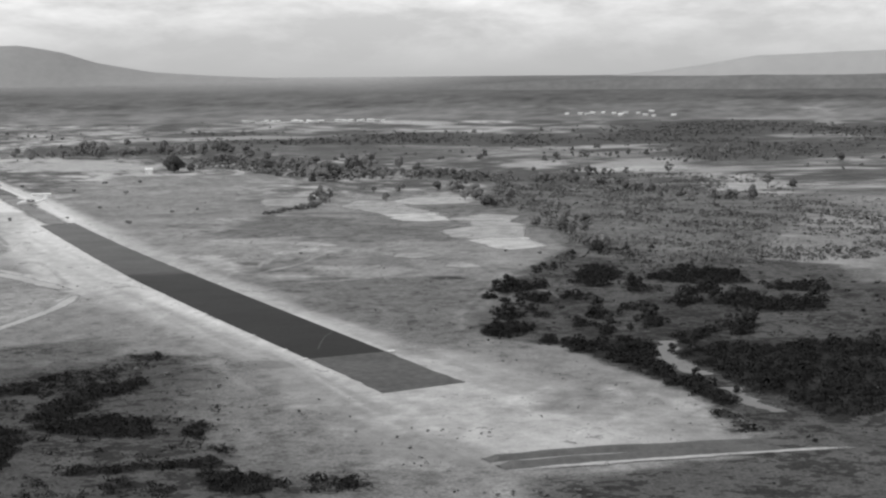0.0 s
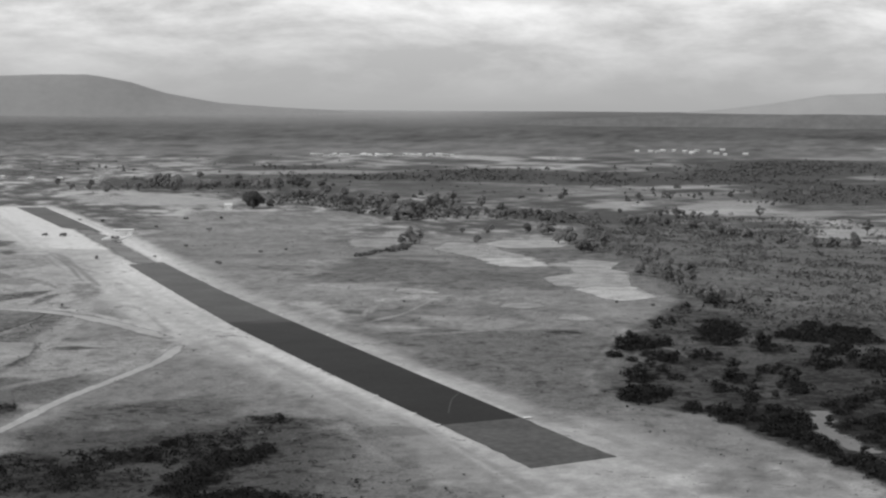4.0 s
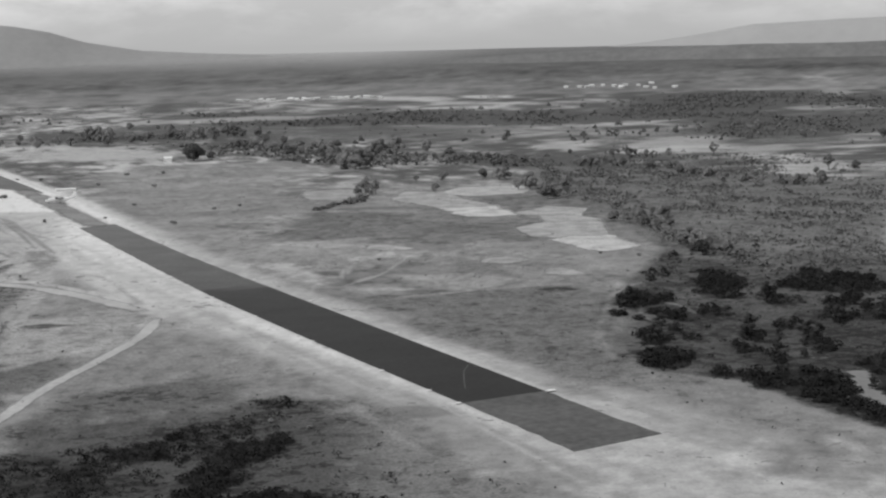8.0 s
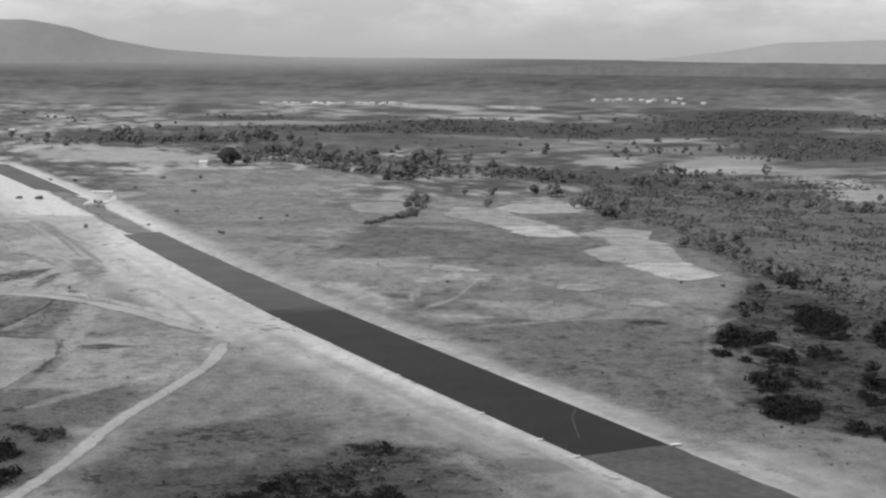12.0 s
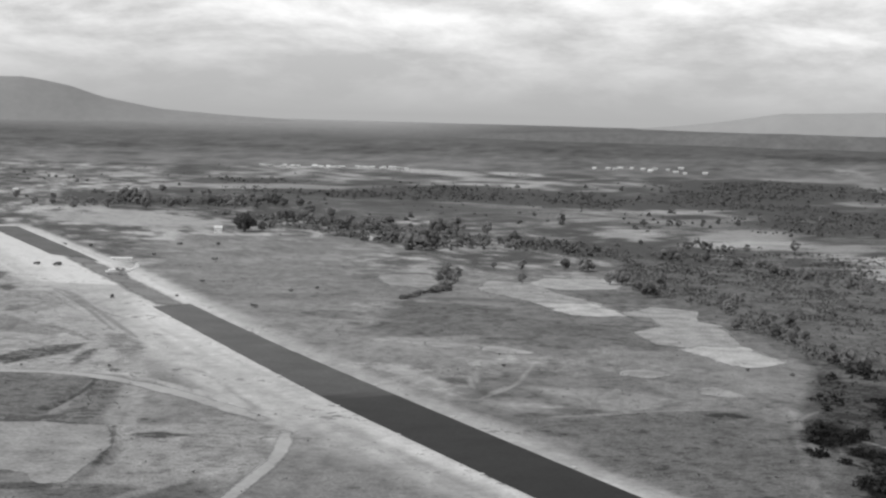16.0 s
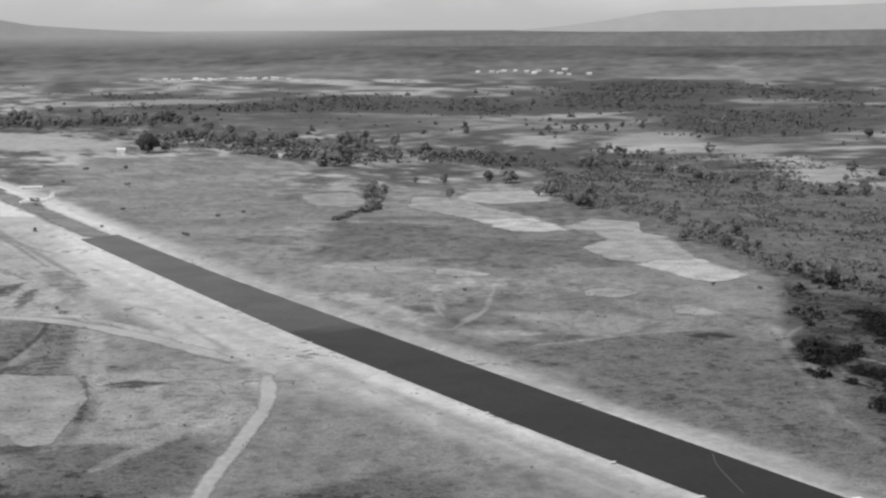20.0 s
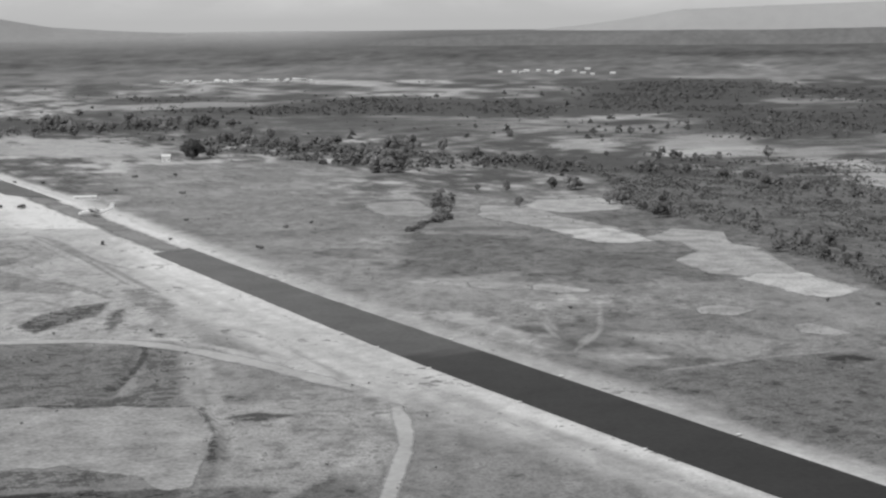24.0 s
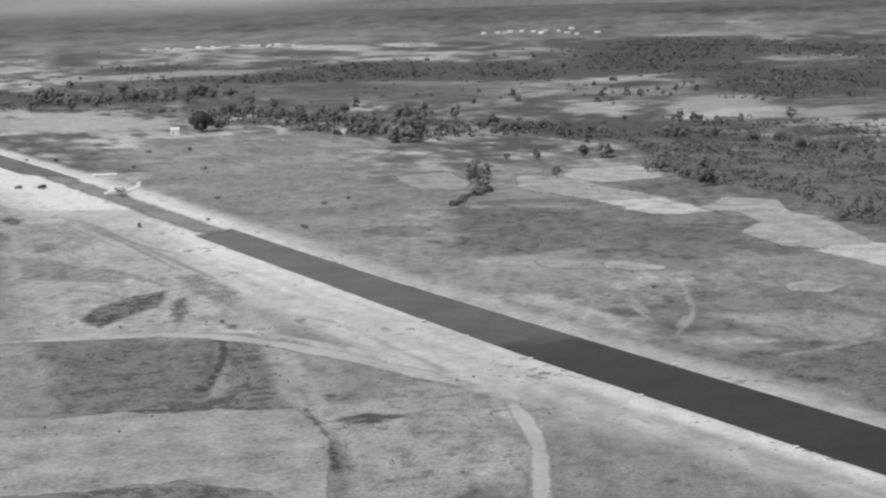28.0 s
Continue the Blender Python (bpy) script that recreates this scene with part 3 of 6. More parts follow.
trail([(-91, 636), (-73, 508), (-53, 434)], 4.0, 0.36, 0.6)
trail([(-20, 669), (-27, 595), (-32, 530)], 3, 0.2, 0.6)
trail([(36, 206), (59, 211), (78, 216), (110, 235)], 1.6, 0.3, 0.7)
trail([(48, 258), (64, 279)], 1.5, 0.3, 0.7)
trail([(150, 700), (190, 720), (240, 700)], 1.6, 0.28, 0.5)


# grass beside the strip: paler and darker stretches
region([(36, 338), (50, 340), (47, 324), (35, 323)], 0.34, -0.1, 0.85, 1.5, 6)
region([(44, 324), (49, 312), (42, 283), (34, 283), (38, 309)], 0.33, -0.1, 0.85, 1.5, 6)
region([(73, 274), (98, 263), (112, 236), (77, 216), (68, 249)], 0.27, 0.05, 0.8, 4, 14)
region([(77, 207), (114, 215), (114, 192), (58, 121), (44, 141), (41, 181)], 0.13, 0.3, 0.75, 5, 16)
region([(131, 584), (161, 552), (173, 491), (188, 453), (174, 424), (141, 434), (86, 428), (85, 471)], 0.15, 0.3, 0.75, 5, 16)
region([(103, -46), (175, 33), (195, 24), (82, -143), (63, -145), (67, -124)], 0.085, 0.45, 0.85, 4, 12)
region([(26, -164), (67, -166), (38, -208), (1, -192)], 0.13, 0.42, 0.85, 4, 12)

# left of the strip: worn loops, ditches and rough grass
region([(-48, 719), (17, 681), (-41, 379), (-56, 332), (-120, 366)], 0.37, 0.1, 0.8, 8.0)
region([(-47, 9), (-34, 38), (-33, -9), (-36, -89), (-35, -125), (-54, -178), (-69, -171), (-68, -134), (-64, -104), (-59, -45)], 0.16, 0.3, 0.85, 6.0, 12.0)
region([(-30, -184), (-12, -171), (7, -169), (48, -170), (18, -215), (-34, -192)], 0.11, 0.42, 0.85, 4.0)
region([(-115, 32), (-94, 74), (-74, 71), (-45, 63), (-49, 33), (-69, 20), (-92, 10), (-119, -11)], 0.075, 0.25, 0.9, 5.0)
FRONT_GROUND = [(-125, -13), (-92, 8), (-67, 17), (-46, 41), (-47, 9), (-59, -45), (-64, -104), (-68, -134), (-60, -149), (-69, -171), (-136, -141)]
region(FRONT_GROUND, 0.06, 0.46, 0.9, 7.0, 16.0)
region([(-46, 120), (-42, 60), (-48, 20), (-75, 20), (-118, 30), (-75, 125), (-56, 158)], 0.2, 0.14)
region([(-144, 110), (-139, 111), (-133, 94), (-121, 93), (-111, 78), (-111, 65), (-120, 45), (-126, 31), (-130, 17), (-154, 26)], 0.075, 0.52, 0.9, 5.0)
region([(-112, 140), (-80, 120), (-58, 165), (-45, 196), (-60, 222), (-86, 222), (-98, 175)], 0.29, 0.2)
region([(-158, 175), (-151, 173), (-139, 169), (-124, 163), (-127, 151), (-138, 150), (-162, 157)], 0.2, 0.5, soft=1.5, rag=5.0)
region([(-85, 238), (-91, 250), (-105, 245), (-141, 262), (-143, 251), (-90, 223)], 0.2, 0.5, soft=1.5, rag=5.0)
region([(-163, 153), (-135, 145), (-123, 142), (-120, 143), (-118, 136), (-125, 130), (-164, 145)], 0.1, 0.62, soft=1.5, rag=5.0)
region([(-86, 333), (-73, 326), (-105, 250), (-140, 267), (-120, 364), (-101, 353)], 0.2, 0.35, soft=1.5, rag=5.0)
region([(-72, 321), (-61, 316), (-70, 281), (-84, 239), (-100, 248), (-84, 288)], 0.2, 0.5, soft=1.5, rag=5.0)
region([(-124, 319), (-112, 326), (-100, 325), (-107, 306), (-126, 309)], 0.14, 0.62, soft=1.5, rag=5.0)
region([(-126, 301), (-120, 299), (-122, 292), (-128, 293)], 0.1, 0.62, soft=1.5, rag=3.0)
region([(-99, 382), (-88, 405), (-73, 419), (-56, 426), (-69, 394), (-84, 381), (-97, 367)], 0.2, 0.6, soft=1.5, rag=5.0)
region([(-73, 368), (-60, 404), (-54, 409), (-65, 377), (-76, 353)], 0.22, 0.5, soft=1.5, rag=5.0)
region([(-42, 458), (-32, 456), (-34, 422), (-43, 380), (-51, 362), (-50, 391), (-49, 430)], 0.25, 0.3, soft=2.5, rag=7.0)
region([(-42, 344), (-34, 346), (-42, 334)], 0.2, 0.62, soft=1.5, rag=3.0)
region([(-62, 350), (-58, 346), (-62, 339), (-65, 340)], 0.1, 0.7, soft=1.5, rag=3.0)
region([(-86, 207), (-76, 209), (-71, 202), (-78, 198), (-87, 200)], 0.18, 0.62, soft=1.5, rag=5.0)
region([(-77, 235), (-69, 231), (-73, 226), (-79, 227)], 0.2, 0.6, soft=1.5, rag=3.0)
region([(-99, 175), (-101, 163), (-112, 138), (-119, 129), (-109, 154)], 0.18, 0.4, soft=1.5, rag=5.0)
trail([(-120, 364), (-94, 350), (-64, 336), (-58, 326), (-44, 277), (-42, 235), (-39, 211)], 2.6, 0.4, 0.8, 0.3)
row([(-120, 364), (-94, 350), (-64, 336), (-58, 326), (-44, 277), (-42, 235), (-39, 211)], 3.0, 0.0)
trail([(-31, 438), (-33, 360), (-33, 295), (-37, 232), (-38, 210)], 2.6, 0.4, 0.8, 0.3)
row([(-31, 438), (-33, 360), (-33, 295), (-37, 232), (-38, 210)], 3.0, 0.0)
trail([(-43, 380), (-68, 291), (-84, 239), (-91, 208)], 2.6, 0.36, 0.5, 0.5)
row([(-43, 380), (-68, 291), (-84, 239), (-91, 208)], 3.0, 0.0)
trail([(-63, 317), (-56, 284), (-47, 258), (-47, 233)], 1.3, 0.17, 0.7, 0.4)
trail([(-31, 337), (-33, 295), (-37, 248), (-40, 225)], 1.3, 0.17, 0.7, 0.4)
trail([(-27, 662), (-29, 570), (-36, 468)], 1.3, 0.17, 0.7, 0.4)
trail([(-67, 557), (-44, 591)], 1.3, 0.17, 0.7, 0.4)
trail([(-86, 469), (-59, 490), (-52, 432)], 1.3, 0.17, 0.7, 0.4)
row([(-87, 224), (-91, 208), (-95, 191), (-101, 173), (-105, 161)], 1.2, 0.66)
row([(-69, 331), (-78, 307), (-87, 285), (-102, 254)], 0.9, 0.9)
row([(-143, 253), (-121, 242), (-89, 225)], 1.2, 0.62)
trail([(-113, 114), (-100, 127), (-85, 138), (-66, 154)], 1.6, 0.33, 0.7, 0.4)
region([(-97, 33), (-89, 35), (-89, 27), (-97, 24)], 0.36, 0.0, 0.8, 1.5, 4.0)
region([(-83, 33), (-76, 36), (-79, 25), (-84, 24)], 0.36, 0.0, 0.8, 1.5, 4.0)
region([(-96, 33), (-91, 35), (-93, 25), (-97, 25)], 0.34, 0.0, 0.7, 1.5, 4.0)
region([(-82, 37), (-77, 30), (-80, 16), (-85, 21)], 0.34, 0.0, 0.7, 1.5, 4.0)
region([(-51, 786), (-43, 792), (-34, 770), (-44, 732), (-59, 722)], 0.24, 0.62, soft=2.0, rag=6.0)
region([(-53, 689), (-44, 696), (-43, 676), (-51, 651), (-56, 661)], 0.24, 0.62, soft=2.0, rag=6.0)
region([(-69, 632), (-63, 632), (-66, 604), (-73, 601)], 0.24, 0.62, soft=2.0, rag=6.0)
region([(-66, 579), (-58, 588), (-53, 580), (-57, 563), (-68, 557)], 0.24, 0.55, soft=2.0, rag=6.0)
region([(-81, 551), (-68, 534), (-65, 501), (-57, 463), (-66, 453), (-90, 487)], 0.24, 0.36, soft=2.0, rag=6.0)
trail([(-24, 654), (-26, 565), (-29, 501), (-32, 440)], 1.8, 0.2, 0.7, 0.5)
trail([(-71, 519), (-60, 489), (-56, 458)], 1.8, 0.2, 0.7, 0.5)
trail([(-97, 435), (-81, 446), (-73, 425)], 1.8, 0.2, 0.7, 0.5)
row([(-71, 327), (-80, 302), (-91, 278), (-103, 256)], 1.2, 0.9)
# right of the strip: grass, wheel tracks and scars
region([(104, 203), (115, 200), (116, 185), (99, 189)], 0.15, 0.45)
region([(41, 221), (90, 205), (113, 182), (76, 136), (37, 157), (30, 187)], 0.16, 0.26)
region([(34, 340), (48, 340), (47, 288), (40, 279), (38, 307), (34, 330)], 0.36, 0.0)
trail([(84, 356), (67, 319), (55, 290), (50, 274)], 1.0, 0.32, 0.6, 0.3)
trail([(86, 355), (69, 318), (57, 289)], 1.0, 0.32, 0.6, 0.3)
trail([(105, 344), (85, 309), (66, 278), (40, 249)], 1.0, 0.32, 0.6, 0.3)
trail([(50, 211), (70, 211), (82, 214), (102, 215), (130, 211)], 1.0, 0.32, 0.6, 0.3)
region([(57, 205), (112, 194), (135, 172), (82, 93), (68, 53), (35, 10), (30, 42), (26, 85), (25, 127)], 0.15, 0.27, 0.8, 6.0)
# thicket floor and scrub country
region([(97, 134), (123, 184), (170, 249), (236, 342), (239, 268), (256, 226), (278, 182), (220, 60), (120, 60), (85, 95)], 0.09, 0.52, 0.9, 4.0)
region([(70, 84), (97, 120), (130, 130), (190, 110), (300, 120), (285, 40), (125, -165), (70, -160), (53, -139), (61, -104), (65, -69), (64, -47), (67, -20), (68, 4), (56, 30)], 0.075, 0.52, 0.95)
region([(97, 134), (80, 90), (58, 55), (58, 28), (66, 20), (78, 60), (95, 100), (108, 125)], 0.12, 0.3, 0.8)
region([(121, -3), (152, -3), (198, 6), (83, -157), (74, -135), (81, -99), (89, -62)], 0.05, 0.64, 0.9)
region([(411, 912), (479, 902), (501, 769), (488, 545), (240, 191), (212, 226), (198, 269), (216, 332), (263, 462), (310, 645)], 0.16, 0.42, 0.9)
trail([(136, 208), (125, 186), (107, 149), (82, 113), (65, 77), (55, 50)], 1.1, 0.28, 0.7, 0.3)
row([(136, 208), (125, 186), (107, 149), (82, 113), (65, 77), (55, 50)], 1.4, 0.05)
trail([(144, 204), (120, 179), (90, 127), (69, 91), (55, 53)], 1.1, 0.26, 0.6, 0.3)
row([(144, 204), (120, 179), (90, 127), (69, 91), (55, 53)], 1.4, 0.05)
region([(60, 620), (140, 640), (170, 760), (230, 900), (280, 940), (270, 1100), (150, 1120), (90, 950), (60, 800)], 0.25, 0.12, 0.65, 20.0, 40.0)
region([(95, 1430), (205, 1496), (234, 1297), (217, 1235), (153, 1256), (85, 1308)], 0.36, 0.0, 0.8, 8.0, 20.0)
region([(64, -128), (101, -127), (36, -221), (-18, -198), (0, -175), (30, -165)], 0.1, 0.46, 0.9, 4.0)
# far woods and dry fields
region([(673, 2166), (902, 2179), (1056, 2123), (918, 1860), (666, 1717), (594, 1903)], 0.1, 0.62, 0.85, 8.0, 30)
region([(1459, 2700), (1692, 2915), (1832, 2693), (1455, 2139), (1225, 2012), (1261, 2324)], 0.1, 0.62, 0.85, 8.0, 30)
region([(741, 1848), (884, 1794), (1126, 1783), (1003, 1590), (794, 1620), (675, 1697)], 0.1, 0.62, 0.85, 8.0, 30)
region([(1100, 1605), (1199, 1640), (1032, 1408), (973, 1430)], 0.1, 0.62, 0.85, 8.0, 30)
region([(211, 1939), (239, 1878), (293, 1858), (251, 1678), (201, 1697), (173, 1736)], 0.1, 0.62, 0.85, 8.0, 30)
region([(398, 2691), (463, 2699), (432, 2561), (378, 2552)], 0.29, 0.05, 0.85, 8.0, 22)
region([(454, 2246), (598, 2289), (673, 2213), (616, 2097), (464, 2110)], 0.29, 0.05, 0.85, 8.0, 22)
region([(647, 1174), (737, 1244), (739, 1158), (671, 1071), (600, 1064)], 0.29, 0.05, 0.85, 8.0, 22)
region([(549, 1193), (578, 1163), (563, 1114), (519, 1113)], 0.29, 0.05, 0.85, 8.0, 22)
region([(542, 743), (621, 793), (520, 659), (501, 667)], 0.29, 0.05, 0.85, 8.0, 22)
region([(649, 994), (716, 1018), (675, 929), (606, 905)], 0.29, 0.05, 0.85, 8.0, 22)
region([(432, 1130), (452, 1011), (403, 869), (386, 926), (393, 1042)], 0.1, 0.62, 0.85, 8.0, 30)
region([(508, 1051), (496, 928), (466, 785), (426, 830), (441, 916)], 0.1, 0.62, 0.85, 8.0, 30)


# darker rough ground before the strip, and lanes worn across it
region([(-15, 428), (-25, 215), (-42, 216), (-39, 357), (-17, 524)], 0.47, -0.15, 0.6, 5, 14)
region([(109, 47), (172, 201), (258, 261), (279, 149), (163, -23), (134, -16), (104, 5)], 0.1, 0.4, 0.6, 5, 14)
region([(4, -186), (0, -174), (16, -163), (33, -165), (39, -177), (59, -178), (38, -208)], 0.09, 0.45, 0.85, 3, 12)
region([(-93, 18), (-82, 31), (-53, 24), (-52, 0), (-70, -23), (-85, -62), (-104, -57)], 0.09, 0.5, 0.8, 5, 14)
region([(-65, -118), (-53, -128), (-37, -147), (-30, -156), (-38, -175), (-78, -158)], 0.15, 0.34, 0.8, 5, 14)
region([(-130, 136), (-115, 134), (-99, 127), (-85, 137), (-81, 118), (-104, 75), (-139, 92)], 0.13, 0.36, 0.85, 5, 14)
region([(-119, 25), (-97, 66), (-66, 78), (-48, 69), (-65, 17), (-87, 2), (-102, -7), (-125, -14)], 0.095, 0.25, 0.75, 6, 14)
region([(-123, -1), (-98, -3), (-98, -58), (-129, -42)], 0.075, 0.5, 0.8, 5, 14)
region([(-75, 108), (-51, 142), (-29, 142), (-46, 69), (-66, 78), (-85, 73)], 0.2, 0.15, 0.5, 8, 14)
region([(-121, 347), (-95, 343), (-83, 321), (-80, 303), (-105, 244), (-142, 252)], 0.17, 0.42, 0.75, 2, 8)
region([(-53, 659), (-29, 655), (-28, 595), (-49, 556), (-71, 575)], 0.27, 0.25, 0.6, 3, 10)
trail([(-33, 34), (-36, 2), (-39, -34), (-39, -61)], 2.2, 0.19, 0.6)
trail([(-40, 47), (-33, 25), (-36, -10), (-38, -44)], 1.6, 0.3, 0.25)
trail([(-23, 152), (-25, 74), (-25, 12)], 1.6, 0.24, 0.4)
trail([(-116, 108), (-102, 122), (-85, 137), (-72, 146)], 2.4, 0.36, 0.55)
trail([(-50, 349), (-66, 283), (-82, 225), (-91, 201)], 2.2, 0.38, 0.5)
trail([(-28, 683), (-22, 630), (-26, 557), (-21, 516)], 1.5, 0.22, 0.7)
trail([(-77, 546), (-51, 509), (-46, 440)], 2.0, 0.3, 0.5)
trail([(-42, 361), (-31, 327), (-34, 281), (-37, 231)], 1.4, 0.3, 0.5)

region(FRONT_GROUND, 0.06, 0.46, 0.85, 7.0, 16.0)
region([(87, 49), (149, 99), (180, 90), (69, -85), (63, -79)], 0.06, 0.6, 0.7, 3, 12)
region([(-139, 111), (-120, 111), (-110, 85), (-125, 19), (-149, 28)], 0.13, 0.35, 0.6, 5, 14)
region([(148, 142), (180, 140), (121, 42), (95, 22), (92, 47), (123, 108)], 0.085, 0.4, 0.6, 4.0, 12.0)
trail([(105, 130), (115, 148), (123, 152), (125, 139), (119, 117)], 0.9, 0.27, 0.85)
# two short pale glints, put into the ground tone
trail([(103, 25), (108, 23)], 0.8, 0.36, 0.8)
trail([(189, 147), (196, 141)], 1.0, 0.3, 0.7)
trail([(131, 156), (147, 157), (144, 136)], 1.0, 0.2, 0.6)
region([(-81, 26), (-43, 40), (-42, 6), (-59, -93), (-58, -139), (-65, -164), (-129, -135), (-117, -17)], 0.1, 0.3, 0.5, 8, 14)
region([(-33, -179), (-15, -165), (42, -168), (20, -203)], 0.1, 0.4, 0.6, 4, 14)
region([(76, 153), (122, 177), (114, 136), (65, 54), (23, -2), (20, 11), (38, 66)], 0.15, 0.3, 0.6, 6, 16)
region([(-139, -9), (-121, 3), (-103, -13), (-97, -47), (-112, -68), (-142, -54)], 0.06, 0.5, 0.8, 4.0, 14.0)
region([(103, 206), (114, 207), (114, 198), (103, 194)], 0.1, 0.6, 0.8, 1.5, 5.0)
trail([(-50, 180), (-43, 197), (-37, 214), (-30, 240), (-27, 275)], 3.4, 0.4, 0.7)

# dark masses of scrub: how dense, and their outline
FRONT_A = [
    (0.7, [(-95, -1), (-86, -1), (-82, 3), (-85, -6), (-90, -16), (-97, -17)]),
    (0.9, [(-75, -11), (-65, -10), (-57, -5), (-63, -25), (-71, -32), (-79, -31)]),
    (0.9, [(-91, -42), (-86, -32), (-73, -33), (-80, -45), (-87, -61), (-96, -64), (-98, -63)]),
    (1, [(-98, -68), (-91, -61), (-79, -62), (-71, -70), (-72, -83), (-70, -91), (-77, -93), (-87, -83), (-98, -74)]),
    (1, [(-70, -91), (-65, -81), (-60, -79), (-62, -91), (-64, -101), (-68, -99)]),
]
FRONT_B = [
    (1, [(-127, -69), (-115, -68), (-106, -65), (-100, -73), (-105, -92), (-109, -115), (-117, -123), (-124, -137), (-134, -137)]),
    (0.95, [(-101, -118), (-91, -119), (-79, -120), (-68, -119), (-66, -124), (-68, -131), (-80, -128), (-92, -128), (-102, -126)]),
    (0.95, [(-75, -134), (-68, -135), (-63, -142), (-62, -151), (-66, -157), (-73, -158), (-79, -151), (-77, -141)]),
    (0.7, [(-94, -134), (-88, -134), (-88, -142), (-93, -151), (-100, -148)]),
    (0.6, [(-86, -143), (-80, -143), (-81, -150), (-86, -152)]),
    (0.6, [(-110, -124), (-104, -124), (-105, -134), (-110, -136)]),
]
FRONT_C = [
    (0.6, [(-56, -149), (-50, -147), (-44, -148), (-48, -160), (-56, -163), (-60, -160)]),
    (0.55, [(-117, -21), (-108, -16), (-102, -24), (-108, -46), (-115, -51), (-120, -49)]),
    (0.5, [(-52, 35), (-46, 41), (-46, 29), (-51, 25)]),
    (0.5, [(-69, 7), (-61, 10), (-61, 5), (-69, 1)]),
    (0.7, [(-55, -60), (-52, -59), (-54, -71), (-56, -71)]),
    (0.7, [(-66, -110), (-63, -110), (-63, -118), (-65, -121), (-67, -118)]),
    (0.8, [(-101, -7), (-93, -4), (-88, -10), (-90, -22), (-98, -22), (-102, -17)]),
    (0.85, [(-83, -24), (-74, -18), (-67, -24), (-71, -34), (-82, -39), (-87, -35)]),
]
FRONT_D = [
    (0.35, [(-139, -11), (-122, -4), (-107, -20), (-116, -44), (-129, -52), (-142, -48)]),
    (0.45, [(-93, -15), (-75, 13), (-62, 15), (-72, -9), (-90, -35)]),
    (0.6, [(-53, 37), (-47, 38), (-48, 26), (-54, 26)]),
    (0.6, [(-72, 0), (-63, 2), (-64, -3), (-72, -5)]),
]
CORNER = [
    (0.9, [(-142, 78), (-134, 68), (-127, 66), (-125, 52), (-134, 39), (-140, 47), (-145, 60), (-148, 74)]),
    (1, [(-152, 46), (-141, 42), (-128, 30), (-132, 12), (-155, 21)]),
    (0.6, [(-123, 83), (-114, 76), (-113, 66), (-121, 63)]),
]
FRONT = CORNER + FRONT_A + FRONT_B + FRONT_C + FRONT_D
FRONT += [(1, [(-127, -69), (-150, -40), (-230, -40), (-230, -190), (-134, -137)])]


THICKET_A = [
    (1, [(119, 175), (127, 182), (133, 167), (124, 150), (110, 141), (98, 127), (97, 134)]),
    (1, [(107, 134), (119, 136), (112, 112), (98, 100), (98, 114)]),
    (1, [(83, 94), (93, 98), (87, 75), (77, 61), (74, 69)]),
    (1, [(66, 54), (75, 57), (79, 48), (70, 30), (59, 26), (58, 35)]),
    (1, [(68, 17), (77, 12), (93, 11), (95, -4), (81, -34), (72, -62), (72, -77), (65, -73), (69, -50), (68, -39), (68, -18), (68, 4)]),
    (1, [(72, -62), (73, -75), (69, -90), (57, -118), (53, -139), (48, -137), (58, -107)]),
]
THICKET_B = [
    (0.9, [(153, 179), (181, 228), (184, 212), (179, 188), (151, 145), (144, 156)]),
    (0.4, [(155, 229), (174, 246), (156, 202), (144, 197)]),
    (0.9, [(177, 165), (215, 207), (227, 186), (207, 135), (195, 131), (184, 149)]),
    (0.9, [(98, 60), (115, 77), (113, 61), (100, 44), (90, 42)]),
    (0.9, [(119, 49), (129, 60), (121, 40), (109, 28)]),
    (0.9, [(102, 6), (130, 28), (126, 14), (107, -10), (98, -8)]),
    (0.85, [(92, -27), (115, -8), (124, -19), (144, -16), (86, -107), (78, -94), (79, -76), (88, -49)]),
]
THICKET_C = [
    (0.8, [(170, 103), (194, 120), (190, 91), (203, 74), (185, 47), (162, 51), (161, 78)]),
    (1, [(230, 326), (241, 338), (217, 288), (211, 286)]),
    (0.8, [(213, 132), (238, 129), (217, 96), (202, 109)]),
    (0.8, [(97, 37), (102, 35), (92, 18), (89, 20)]),
    (0.4, [(153, 223), (184, 252), (170, 218), (151, 206)]),
    (0.9, [(156, 172), (182, 198), (152, 143), (142, 146)]),
    (0.9, [(80, 82), (92, 90), (89, 74), (76, 67)]),
    (0.9, [(111, 79), (125, 86), (111, 57), (91, 43)]),
    (0.9, [(129, 73), (130, 62), (117, 45)]),
]
THICKET_D = [
    (0.9, [(111, 73), (122, 83), (112, 59), (102, 47), (99, 52)]),
    (0.85, [(66, 56), (77, 65), (82, 52), (69, 31), (59, 34)]),
    (1, [(97, 37), (103, 39), (93, 23), (89, 23)]),
    (0.9, [(108, 130), (118, 129), (111, 108), (102, 102), (98, 109)]),
    (0.75, [(139, -18), (169, -14), (125, -79), (109, -72)]),
    (0.7, [(108, -71), (128, -75), (90, -131), (77, -133), (76, -110)]),
    (0.9, [(171, 124), (192, 132), (176, 109), (163, 106)]),
]
